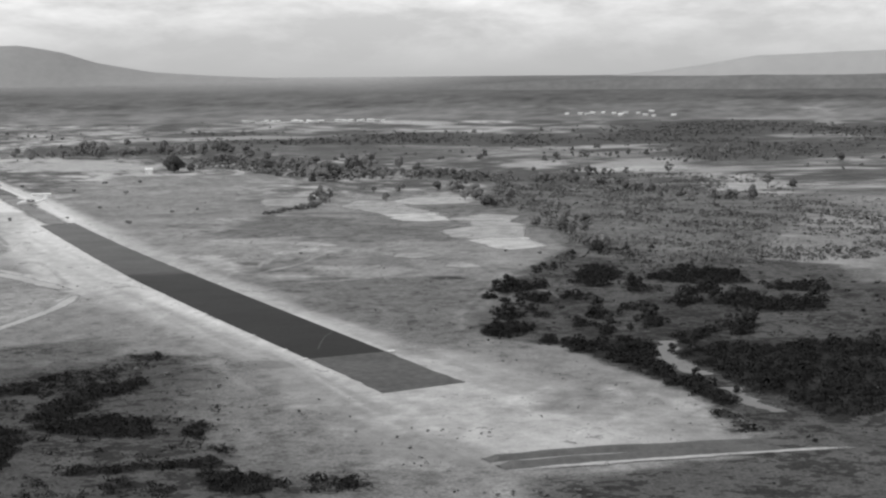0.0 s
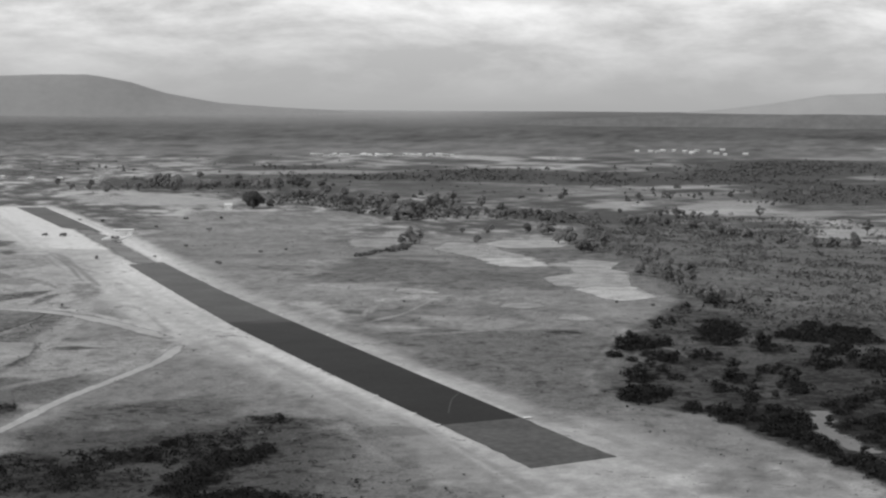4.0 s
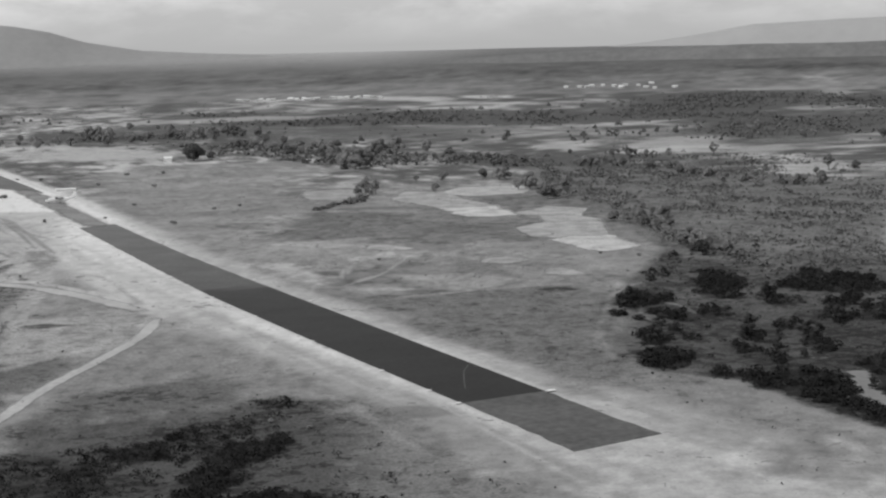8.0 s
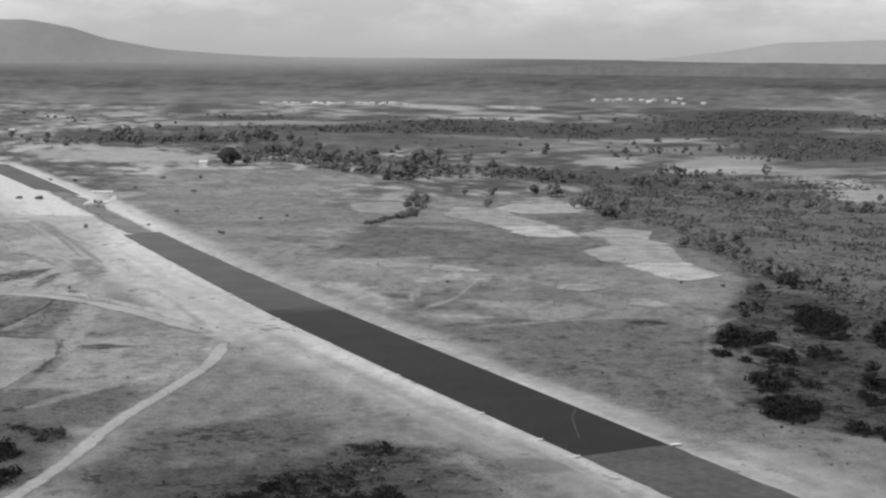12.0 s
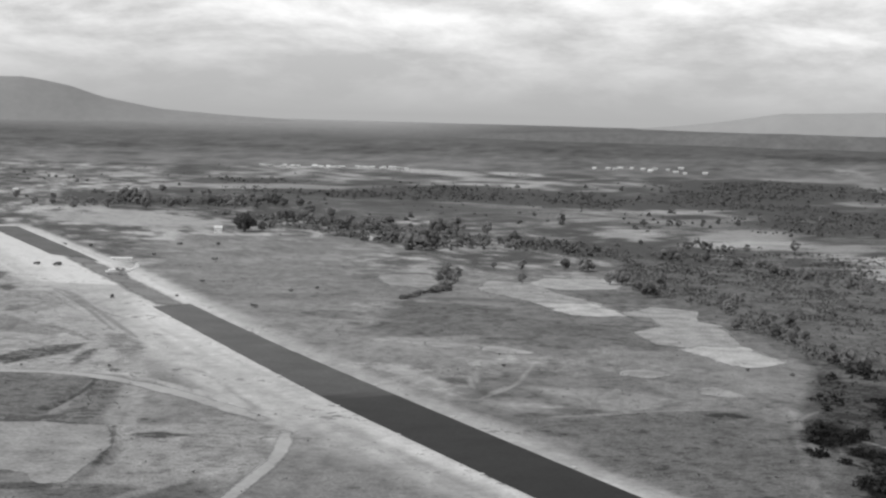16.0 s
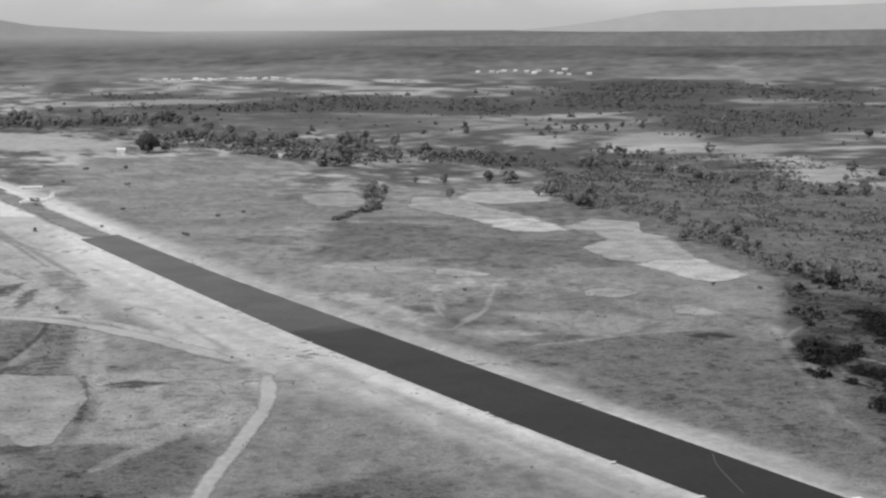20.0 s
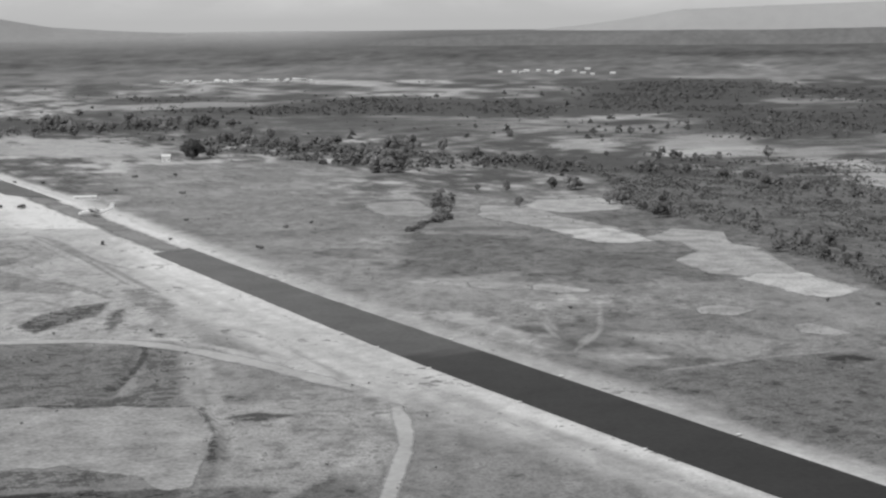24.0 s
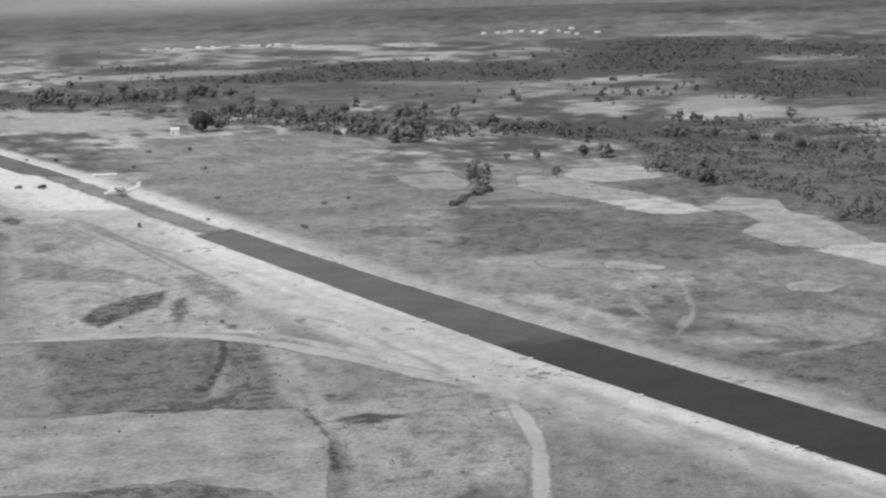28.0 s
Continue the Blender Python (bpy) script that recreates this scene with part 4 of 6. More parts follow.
THICKET_X = [
    (0.3, [(242, 337), (251, 312), (225, 245), (201, 230), (208, 272)]),
    (0.3, [(194, 297), (211, 303), (190, 252), (174, 246)]),
    (0.7, [(161, 151), (173, 148), (163, 123), (149, 124)]),
    (0.7, [(154, 102), (166, 105), (157, 80), (141, 71)]),
    (0.6, [(124, 129), (139, 131), (125, 108), (117, 109)]),
    (0.6, [(96, 96), (101, 84), (90, 65), (87, 75)]),
    (0.7, [(134, 94), (143, 94), (128, 70), (124, 75)]),
    (0.7, [(138, 39), (152, 48), (136, 17), (123, 9)]),
    (1, [(148, 42), (156, 46), (132, 4), (124, 1)]),
]
THICKET = THICKET_X + THICKET_A + THICKET_B + THICKET_C + THICKET_D


def masses(x, y, outlines, rag, soft=1.6):
    """Ragged dark masses inside a few outlines."""
    wobble = rag * (fbm((x * 0.93 - y * 0.36) / 7, (x * 0.36 + y * 0.93) / 9, 13, 6) - 0.5)
    m = np.zeros_like(x)
    for s, outline in outlines:
        near = (x > min(p[0] for p in outline) - 9) & (x < max(p[0] for p in outline) + 9) & (y > min(p[1] for p in outline) - 9) & (y < max(p[1] for p in outline) + 9)
        m[near] = np.maximum(m[near], s * step(-soft, 0.8 * soft, sided(x[near], y[near], outline) + wobble[near]))
    return m


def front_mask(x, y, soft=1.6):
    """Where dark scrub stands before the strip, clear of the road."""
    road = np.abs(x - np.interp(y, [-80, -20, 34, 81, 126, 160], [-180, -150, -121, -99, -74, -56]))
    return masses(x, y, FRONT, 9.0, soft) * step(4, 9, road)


# dark rough ground among the worn loops
SPOIL = [(1, [(-124, 319), (-112, 326), (-100, 325), (-107, 306), (-126, 309)]), (1, [(-99, 382), (-88, 405), (-73, 419), (-56, 426), (-69, 394), (-84, 381), (-97, 367)]), (0.6, [(-73, 368), (-60, 404), (-54, 409), (-65, 377), (-76, 353)]), (0.5, [(-72, 321), (-61, 316), (-70, 281), (-84, 239), (-100, 248), (-84, 288)]), (0.8, [(-163, 153), (-135, 145), (-123, 142), (-120, 143), (-118, 136), (-125, 130), (-164, 145)]), (0.7, [(-86, 207), (-76, 209), (-71, 202), (-78, 198), (-87, 200)])]
# pale openings in the scrub country
GAPS = [(1, [(540, 743), (621, 793), (520, 659), (501, 667)]), (1, [(649, 994), (716, 1018), (675, 929), (606, 905)]), (1, [(360, 760), (385, 830), (400, 880), (375, 850)]), (1, [(290, 575), (305, 590), (308, 580), (296, 570)]), (1, [(360, 600), (380, 622), (384, 606), (370, 596)])]


def thicket_edge(y):
    return np.interp(y, [-150, -126, -88, -40, 20, 60, 100, 140, 200, 260, 330], [44, 45, 58, 57, 60, 66, 90, 101, 126, 188, 225])


def river_gap(x, y):
    return np.abs(x - np.interp(y, [-140, -121, -96, -64, -52, -33, -16, 2], [66, 69, 72, 80, 81, 85, 93, 103])) > 3.2


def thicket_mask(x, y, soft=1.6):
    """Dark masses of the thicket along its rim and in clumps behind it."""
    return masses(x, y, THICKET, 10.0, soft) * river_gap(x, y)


tone = tone * (1 - (1 - blend) * (0.22 - 0.15 * bare) * step(0.56, 0.72, fleck)) * (1 + 0.12 * (1 - blend) * (1 - step(0.28, 0.42, fleck)))
# under the shrubs: dense growth and their shade, both put into the ground tone
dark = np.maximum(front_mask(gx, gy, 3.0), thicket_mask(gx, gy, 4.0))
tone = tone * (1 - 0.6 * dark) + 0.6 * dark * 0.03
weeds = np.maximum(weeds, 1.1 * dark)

gz = height(gx, gy) + 0.12 * (fbm(gx / 30, gy / 30, 6) - 0.5) - 0.08


def furrow(points, width, depth):
    """A ditch (depth below zero) or a low bank along a few points."""
    xs, ys = [p[0] for p in points], [p[1] for p in points]
    w = window(min(xs) - 4 * width, max(xs) + 4 * width, min(ys) - 4 * width, max(ys) + 4 * width)
    x, y, d = gx[w], gy[w], np.full(gx[w].shape, 1e9)
    line = smooth_line(points, 8 * len(points))
    for p, q in zip(line, line[1:]):
        a, b = q.x - p.x, q.y - p.y
        c = np.clip(((x - p.x) * a + (y - p.y) * b) / (a * a + b * b), 0, 1)
        d = np.minimum(d, np.hypot(x - p.x - c * a, y - p.y - c * b))
    gz[w] += depth * (1 - step(0.2, 1.4, d / width)) * (0.6 + 0.8 * fbm(x / 5, y / 5, 48, 3))


def mound(cx, cy, r, tall):
    """A rough heap of spoil or a hummock of grass."""
    w = window(cx - 2 * r, cx + 2 * r, cy - 2 * r, cy + 2 * r)
    d = np.hypot(gx[w] - cx, gy[w] - cy) / r + 0.8 * wob_fine[w]
    gz[w] += tall * (1 - step(0.2, 1.1, d)) * (0.4 + 1.2 * fbm(gx[w] / 3, gy[w] / 3, 47, 3))


furrow([(-74, 324), (-83, 299), (-91, 278), (-100, 259), (-106, 247)], 1.8, -0.6)
furrow([(-79, 322), (-88, 298), (-96, 276), (-105, 256)], 3.0, 0.22)
furrow([(-86, 213), (-89, 199), (-93, 184), (-101, 162)], 1.8, -0.7)
furrow([(-53, 300), (-47, 276), (-44, 251), (-43, 222)], 1.4, -0.35)
furrow([(-29, 352), (-34, 289), (-34, 241)], 1.6, -0.3)
furrow([(-32, 663), (-32, 616), (-34, 573), (-34, 539)], 2.0, -0.4)
for cx, cy, r, tall in ((-112, 326, 7, 0.7), (-102, 334, 6, 0.6), (-124, 295, 6, 0.8), (-118, 300, 5, 0.6), (-94, 383, 7, 0.8), (-86, 392, 5, 0.6), (-68, 381, 5, 0.6), (-90, 240, 5, 0.5), (-97, 243, 5, 0.6), (-64, 341, 2.5, 0.8)):
    mound(cx, cy, r, tall)
# hummocky ground under the thicket and the scrub, away from the strip
rough = step(62, 80, gx - 30 * step(20, 140, gy)) * (1 - step(700, 900, far_r)) + step(-60, -75, gx) * step(-20, -40, gy)
gz += 0.5 * np.clip(rough, 0, 1) * (fbm(gx / 6, gy / 6, 49, 4) - 0.62)

nx, ny = len(GX), len(GY)
idx = np.arange(nx * ny).reshape(ny, nx)
quads = np.stack([idx[:-1, :-1], idx[:-1, 1:], idx[1:, 1:], idx[1:, :-1]], -1).reshape(-1, 4)
ground = fast_mesh("ground", np.stack([gx, gy, gz], -1).reshape(-1, 3), quads, M_GROUND)
ground.data.polygons.foreach_set("use_smooth", [True] * len(quads))
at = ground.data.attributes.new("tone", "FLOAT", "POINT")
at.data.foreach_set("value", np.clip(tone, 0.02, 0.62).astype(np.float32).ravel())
at = ground.data.attributes.new("leaf", "FLOAT", "POINT")
# haze put into the far leaf tone: one even, lifted grey
leaf_tone = np.clip((0.3 + 0.3 * step(0.1, 0.2, tone) * (1 - step(0.3, 0.55, weeds))) * tone, 0.02, 0.13) * (1 - blend) + 0.075 * blend
at.data.foreach_set("value", leaf_tone.astype(np.float32).ravel())
at = ground.data.attributes.new("weeds", "FLOAT", "POINT")
at.data.foreach_set("value", np.clip(weeds, -0.5, 1.0).astype(np.float32).ravel())
tagged(ground, "dry grassland with bare dusty shoulders and worn tracks", "ground", kind="structure")


# ---- strips and fields ----
def cover_of(ob, values):
    """How fully a thin layer of dust or stubble hides the ground below, corner by corner."""
    at = ob.data.attributes.new("cover", "FLOAT", "POINT")
    at.data.foreach_set("value", values)
    return ob


def strip(name, points, width, mat, z=0.05, n=160, rag=0.14, parent=None, fade=30, dust=1.0, flare=0.0):
    """A road, track or bed along a rounded line; its dust thins out at both sides and ends."""
    line = smooth_line(points, n)
    verts, faces, cover = [], [], []
    for k, p in enumerate(line):
        d = (line[min(k + 1, n - 1)] - line[max(k - 1, 0)]).normalized()
        s = Vector((-d.y, d.x, 0)) * width / 2 * (1 + flare * (1 - k / (n - 1)))
        end = min(1, k / fade, (n - 1 - k) / fade)
        for h, side, c in ((1, 1.75, 0), (1, 0.5, 1), (4, 0.0, 1), (7, -0.5, 1), (7, -1.75, 0)):
            q = p + s * side * (1 + rag * (1.6 * noise.noise(Vector((p.x, p.y, h)) * 0.12) + 0.8 * noise.noise(Vector((p.x, p.y, h)) * 0.6)))
            verts.append((q.x, q.y, z if c else z - 0.02))
            cover.append(c * end * dust)
        if k:
            i = 5 * k
            faces += [(i - 5 + m, i - 4 + m, i + 1 + m, i + m) for m in range(4)]
    return cover_of(link_mesh(name, verts, faces, mat, parent), cover)


def field(corners, mat=M_FIELD, z=0.0, rag=0.8, name="dry_field", label="pale dry stubble field with ragged edges", soft=4.0):
    """A cleared field: its rounded outline runs unevenly between a few corners and thins out into the grass."""
    line = []
    pairs = list(zip(corners, corners[1:] + corners[:1]))
    corners = [(x0 + (x1 - x0) * u, y0 + (y1 - y0) * u) for (x0, y0), (x1, y1) in pairs for u in (0.05, 0.95)]
    z += 0.00005 * abs(corners[0][1])
    for (x0, y0), (x1, y1) in zip(corners, corners[1:] + corners[:1]):
        n = max(4, int(math.hypot(x1 - x0, y1 - y0) / 1.5))
        for k in range(n):
            u = k / n
            x, y = x0 + (x1 - x0) * u, y0 + (y1 - y0) * u
            w = rag * (noise.noise(Vector((x, y, 3)) * 0.06) * 4.0 + 3.0 * noise.noise(Vector((x, y, 9)) * 0.2))
            line.append(Vector((x + w, y + w * 2, z)))
    n = len(line)
    c = sum(line, Vector()) / n
    inner = [p + (c - p) * min(0.5, soft / max(0.1, (c - p).length)) for p in line]
    outer = [p - (c - p) * min(0.5, soft / max(0.1, (c - p).length)) for p in line]
    verts = [(*p.xy, z - 0.02) for p in outer] + [(*p.xy, z) for p in inner]
    faces = [(k, (k + 1) % n, (k + 1) % n + n, k + n) for k in range(n)] + [tuple(range(n, 2 * n))]
    ob = cover_of(link_mesh(name, verts, faces, mat), [0.0] * n + [1.0] * n)
    bm = bmesh.new()
    bm.from_mesh(ob.data)
    bmesh.ops.triangulate(bm, faces=[f for f in bm.faces if len(f.verts) > 4])
    for f in bm.faces:
        if f.normal.z < 0:
            f.normal_flip()
    bm.to_mesh(ob.data)
    bm.free()
    return tagged(ob, label, "field", "cleared fields", kind="structure")


def surface(name, y0, y1, mat, parent, z, slant=(0, 0), trim=0.0, rag=0.0, label=""):
    """A length of the runway between its two edges; slant: how far its ends run askew."""
    n = max(8, int((y1 - y0) / 6))
    verts, faces = [], []
    for k in range(n + 1):
        u = k / n
        y = y0 + (y1 - y0) * u
        sk = slant[0] * (1 - u) + slant[1] * u
        for x, s in ((runway_left(y) + trim, -1), (runway_right(y) - trim, 1)):
            x = float(x) + s * rag * random.uniform(-1, 0.3)
            verts += [(x, y + s * sk / 2, z), (x, y + s * sk / 2, z - 0.5)]
        if k:
            i = 4 * k
            faces += [(i - 4, i - 2, i + 2, i), (i - 3, i - 4, i, i + 1), (i - 2, i - 1, i + 3, i + 2)]
    faces += [(0, 1, 3, 2), (4 * n, 4 * n + 2, 4 * n + 3, 4 * n + 1)]
    ob = link_mesh(name, verts, faces, mat, parent)
    at = ob.data.attributes.new("tone", "FLOAT", "POINT")  # dust gathers towards the far end
    at.data.foreach_set("value", np.interp([v[1] for v in verts], [11, 120, 266, 268, 440, 600, 1215], [0.036, 0.044, 0.058, 0.105, 0.13, 0.15, 0.14]).astype(np.float32))
    if label:
        ob["label"] = label
    return ob


runway = tagged(new("runway"), "long asphalt runway, dark and fresh near its end, dusty beyond", "runway", kind="structure")
surface("asphalt", 11, 267, M_ASPHALT, runway, 0.10, (5, 4), label="fresh dark asphalt")
surface("dusty_asphalt", 267, 572, M_WORN, runway, 0.095, (4, 12), rag=0.3, label="older asphalt greyed by dust")
strip("dust_covered_asphalt", [(13.5, 556), (16.5, 640), (20, 720), (23, 800), (26, 905)], 11.5, M_DUST, z=0.12, rag=0.08, parent=runway, fade=12, dust=0.8)["label"] = "asphalt all but hidden under pale dust"
surface("far_asphalt", 880, 1215, M_WORN, runway, 0.095, (-60, 0), rag=0.4, label="dusty far asphalt")
surface("overrun", -52, 11, M_OVERRUN, runway, 0.09, (8, 5), rag=0.7, label="gravel overrun, lighter than the asphalt")

for pts, w, dust, flare in (([(-38, 210), (-43, 194), (-56, 160), (-74, 126), (-99, 81), (-121, 34), (-150, -20), (-180, -80)], 2.7, 1.0, 0.4), ([(-38, 208), (-44, 240), (-52, 278), (-62, 309), (-76, 334), (-104, 350), (-190, 374)], 6.5, 1.0, 0.0)):
    road_z = 0.02 + 0.01 * w
    tagged(strip("dirt_road", pts, w, M_TRACK, z=road_z, dust=dust, flare=flare), "pale dusty dirt road through dry grass", "road", kind="structure")

field([(-190, 268), (-152, 252), (-135, 245), (-122, 240), (-90, 223), (-90, 212), (-96, 188), (-103, 170), (-110, 155), (-116, 141), (-123, 140), (-127, 160), (-139, 170), (-190, 186)], M_TILLED, soft=1.2, rag=0.5)
for corners, mat in (
    ([(182, 744), (216, 744), (200, 686), (184, 659), (163, 671), (169, 704)], M_GRASSPATCH),
    ([(246, 670), (279, 715), (315, 705), (308, 668), (290, 639), (253, 635)], M_FIELD),
    ([(233, 697), (255, 684), (243, 617), (239, 560), (223, 493), (197, 503), (206, 573), (204, 640)], M_FIELD),
    ([(205, 567), (236, 558), (224, 496), (197, 503)], M_BRIGHT),
    ([(226, 511), (260, 538), (274, 515), (251, 477), (248, 448), (212, 365), (190, 370), (182, 390), (193, 431), (219, 452), (232, 488)], M_GRASSPATCH),
    ([(229, 509), (258, 536), (272, 513), (254, 495)], M_FIELD),
    ([(182, 366), (198, 375), (214, 368), (205, 320), (185, 307), (177, 315)], M_BRIGHT),
):
    field(corners, mat, 0.03 if mat == M_BRIGHT else 0.0, soft=4.5, rag=0.45, label="bleached stubble field with uneven edges" if mat == M_BRIGHT else "pale dry field with soft uneven edges")
for corners in (
    [(84, 410), (93, 412), (101, 393), (98, 383), (89, 381), (79, 397)],
    [(102, 390), (108, 393), (116, 370), (111, 363), (103, 366), (97, 380)],
    [(124, 309), (137, 314), (141, 296), (127, 289), (118, 296)],
    [(131, 262), (139, 263), (139, 240), (131, 237), (125, 248)],
):
    field(corners, M_GRASSPATCH, rag=0.3, soft=1.4, name="pale_grass_patch", label="small pale patch of dry grass")


# ---- distance: mountain and hills beyond the plain ----
def ridge(name, mat, label, near, far, profile, steps=90, rough=5.0, seed=0):
    """A range seen far off: from bearing and crest height above the plain it rises and falls away behind."""
    b0, b1 = profile[0][0], profile[-1][0]
    verts, faces = [], []
    rows = 14
    for i in range(steps + 1):
        b = b0 + (b1 - b0) * i / steps
        crest = float(np.interp(b, [p[0] for p in profile], [p[1] for p in profile]))
        for j in range(rows + 1):
            u = j / rows
            r = near + (far - near) * u
            rise = math.sin(min(u / 0.7, 1) * math.pi / 2) ** 1.3 * (1 - 0.6 * max(0, (u - 0.7) / 0.3))
            x, y = MID[0] + r * math.sin(radians(b)), MID[1] + r * math.cos(radians(b))
            z = 25 + (crest - 25) * rise + rough * rise * float(fbm(np.array(x / 140), np.array(y / 140), seed, 4) - 0.5)
            verts.append((x, y, z))
    for i in range(steps):
        for j in range(rows):
            k = i * (rows + 1) + j
            faces.append((k, k + rows + 1, k + rows + 2, k + 1))
    return tagged(link_mesh(name, verts, faces, mat, smooth=True), label, "mountain" if "mount" in name else "hills", kind="structure")


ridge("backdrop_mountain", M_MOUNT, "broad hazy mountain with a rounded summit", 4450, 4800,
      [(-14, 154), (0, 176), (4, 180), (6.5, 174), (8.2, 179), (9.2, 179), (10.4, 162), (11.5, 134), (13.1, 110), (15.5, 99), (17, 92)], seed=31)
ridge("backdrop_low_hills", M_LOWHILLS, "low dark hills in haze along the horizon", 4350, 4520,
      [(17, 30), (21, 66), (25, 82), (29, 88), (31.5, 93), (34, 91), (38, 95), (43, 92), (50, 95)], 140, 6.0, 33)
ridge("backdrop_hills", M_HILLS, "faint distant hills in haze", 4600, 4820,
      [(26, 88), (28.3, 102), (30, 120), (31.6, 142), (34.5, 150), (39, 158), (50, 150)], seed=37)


# ---- plants ----
def leaf_cloud(rng, centres, radii, per, size, flat=0.8):
    """Leaf clusters as small folded quads on the skin of several clumps: corners and quads."""
    verts, quads = [], []
    for c, r in zip(centres, radii):
        way = rng.normal(size=(per, 3))
        way /= np.linalg.norm(way, axis=1)[:, None]
        way[:, 2] = np.where(way[:, 2] < -0.35, -way[:, 2], way[:, 2])
        p = np.asarray(c) + way * (r * rng.uniform(0.72, 1.08, (per, 1))) * (1, 1, flat)
        a = np.cross(way, rng.normal(size=(per, 3)))
        a /= np.linalg.norm(a, axis=1)[:, None]
        b = np.cross(way, a) + 0.5 * rng.normal(size=(per, 3))
        s = size * r * rng.uniform(0.5, 1.2, (per, 1))
        k = sum(len(v) for v in verts)
        quad = np.stack([p - a * s, p - b * s * 0.7, p + a * s, p + b * s * 0.7], 1).reshape(-1, 3)
        verts.append(quad)
        quads.append(k + np.arange(4 * per).reshape(-1, 4))
    return np.concatenate(verts), np.concatenate(quads)


def core(rng, c, r, flat=0.8):
    """A lumpy low dome inside a clump, so that no light falls through."""
    ring, verts = 7, []
    for lat in (-0.5, 0.25, 0.75):
        for k in range(ring):
            a = 2 * math.pi * (k + 0.5 * lat) / ring
            q = r * 0.8 * rng.uniform(0.85, 1.1)
            verts.append((c[0] + q * math.cos(a) * math.sqrt(1 - lat * lat), c[1] + q * math.sin(a) * math.sqrt(1 - lat * lat), c[2] + q * lat * flat))
    top = len(verts)
    verts.append((c[0], c[1], c[2] + r * 0.85 * flat))
    quads = [(ring * j + k, ring * j + (k + 1) % ring, ring * (j + 1) + (k + 1) % ring, ring * (j + 1) + k) for j in (0, 1) for k in range(ring)]
    quads += [(2 * ring + k, 2 * ring + (k + 1) % ring, top, top) for k in range(0, ring)]
    return np.array(verts), quads


def tube(verts, faces, a, b, ra, rb, n=6):
    a, b = Vector(a), Vector(b)
    q = (b - a).to_track_quat("Z", "Y")
    k = len(verts)
    for p, r in ((a, ra), (b, rb)):
        for i in range(n):
            verts.append(p + q @ Vector((r * math.cos(2 * math.pi * i / n), r * math.sin(2 * math.pi * i / n), 0)))
    faces += [(k + i, k + (i + 1) % n, k + n + (i + 1) % n, k + n + i) for i in range(n)]


def crown_mesh(name, rng, centres, radii, per, size, mat, flat=0.8):
    v, q = leaf_cloud(rng, centres, radii, per, size, flat)
    verts, faces = [tuple(p) for p in v], [tuple(p) for p in q]
    for c, r in zip(centres, radii):
        cv, cq = core(rng, c, r, flat)
        k = len(verts)
        verts += [tuple(p) for p in cv]
        faces += [tuple(dict.fromkeys(k + i for i in f)) for f in cq]
    return link_mesh(name, verts, faces, mat)


def tree(seed, tall, wide, trunk=0.3, clumps=16, per=60, size=0.2, mat=None, flat=0.85):
    """A tapered trunk with limbs, and a crown of many leaf clumps of uneven outline. Stands at the origin."""
    rng = np.random.default_rng(seed)
    thing = new("tree")
    verts, faces = [], []
    fork = tall * trunk
    lean = rng.normal(0, 0.03, 2) * tall
    tube(verts, faces, (0, 0, -0.3), (lean[0] * 0.4, lean[1] * 0.4, fork), 0.032 * tall, 0.02 * tall, 8)
    tube(verts, faces, (lean[0] * 0.4, lean[1] * 0.4, fork), (lean[0], lean[1], tall * 0.75), 0.02 * tall, 0.008 * tall, 6)
    centres, radii = [], []
    for k in range(clumps):
        a, u = rng.uniform(0, 2 * math.pi), rng.uniform(0, 1)
        z = fork + (tall - fork) * (0.12 + 0.78 * u)
        reach = wide / 2 * math.sqrt(max(0.06, 1 - (2 * u - 0.85) ** 2)) * rng.uniform(0.45, 0.85)
        r = wide * rng.uniform(0.14, 0.24)
        c = (lean[0] * u + reach * math.cos(a), lean[1] * u + reach * math.sin(a), min(z, tall - r * 0.7))
        centres.append(c)
        radii.append(r)
        if k % 3 == 0:
            tube(verts, faces, (lean[0] * 0.4, lean[1] * 0.4, fork * rng.uniform(0.85, 1.2)), c, 0.011 * tall, 0.004 * tall, 5)
    link_mesh("trunk", verts, faces, M_BARK, thing)
    crown = crown_mesh("crown", rng, centres, radii, per, size, mat or M_LEAF, flat)
    crown.parent = thing
    return thing


def bush(seed, wide, tall, clumps=7, per=40, mat=None):
    """A shrub: short stems and a low crown of leaf clumps. Stands at the origin."""
    rng = np.random.default_rng(seed)
    thing = new("bush")
    verts, faces, centres, radii = [], [], [], []
    for k in range(clumps):
        a, d = rng.uniform(0, 2 * math.pi), wide * 0.36 * math.sqrt(rng.uniform(0, 1))
        r = min(tall * 0.55, wide * rng.uniform(0.16, 0.28))
        c = (d * math.cos(a), d * math.sin(a), max(r * 0.5, (tall - r) * rng.uniform(0.4, 1)))
        centres.append(c)
        radii.append(r)
        tube(verts, faces, (0.2 * c[0], 0.2 * c[1], -0.2), c, 0.05, 0.02, 5)
    link_mesh("stems", verts, faces, M_BARK, thing)
    crown = crown_mesh("crown", rng, centres, radii, per, 0.26, mat or M_LEAF, 0.9)
    crown.parent = thing
    return thing


def z_at(x, y):
    return float(height(np.array(x), np.array(y)))


def plant(proto, x, y, scale=1.0, label="", category="tree", group=""):
    ob = copy_thing(proto, pose(x, y, z_at(x, y), 0, 0, random.uniform(0, 360)))
    ob.scale = (scale * random.uniform(0.9, 1.1), scale * random.uniform(0.9, 1.1), scale * random.uniform(0.88, 1.12))
    return tagged(ob, label, category, group)


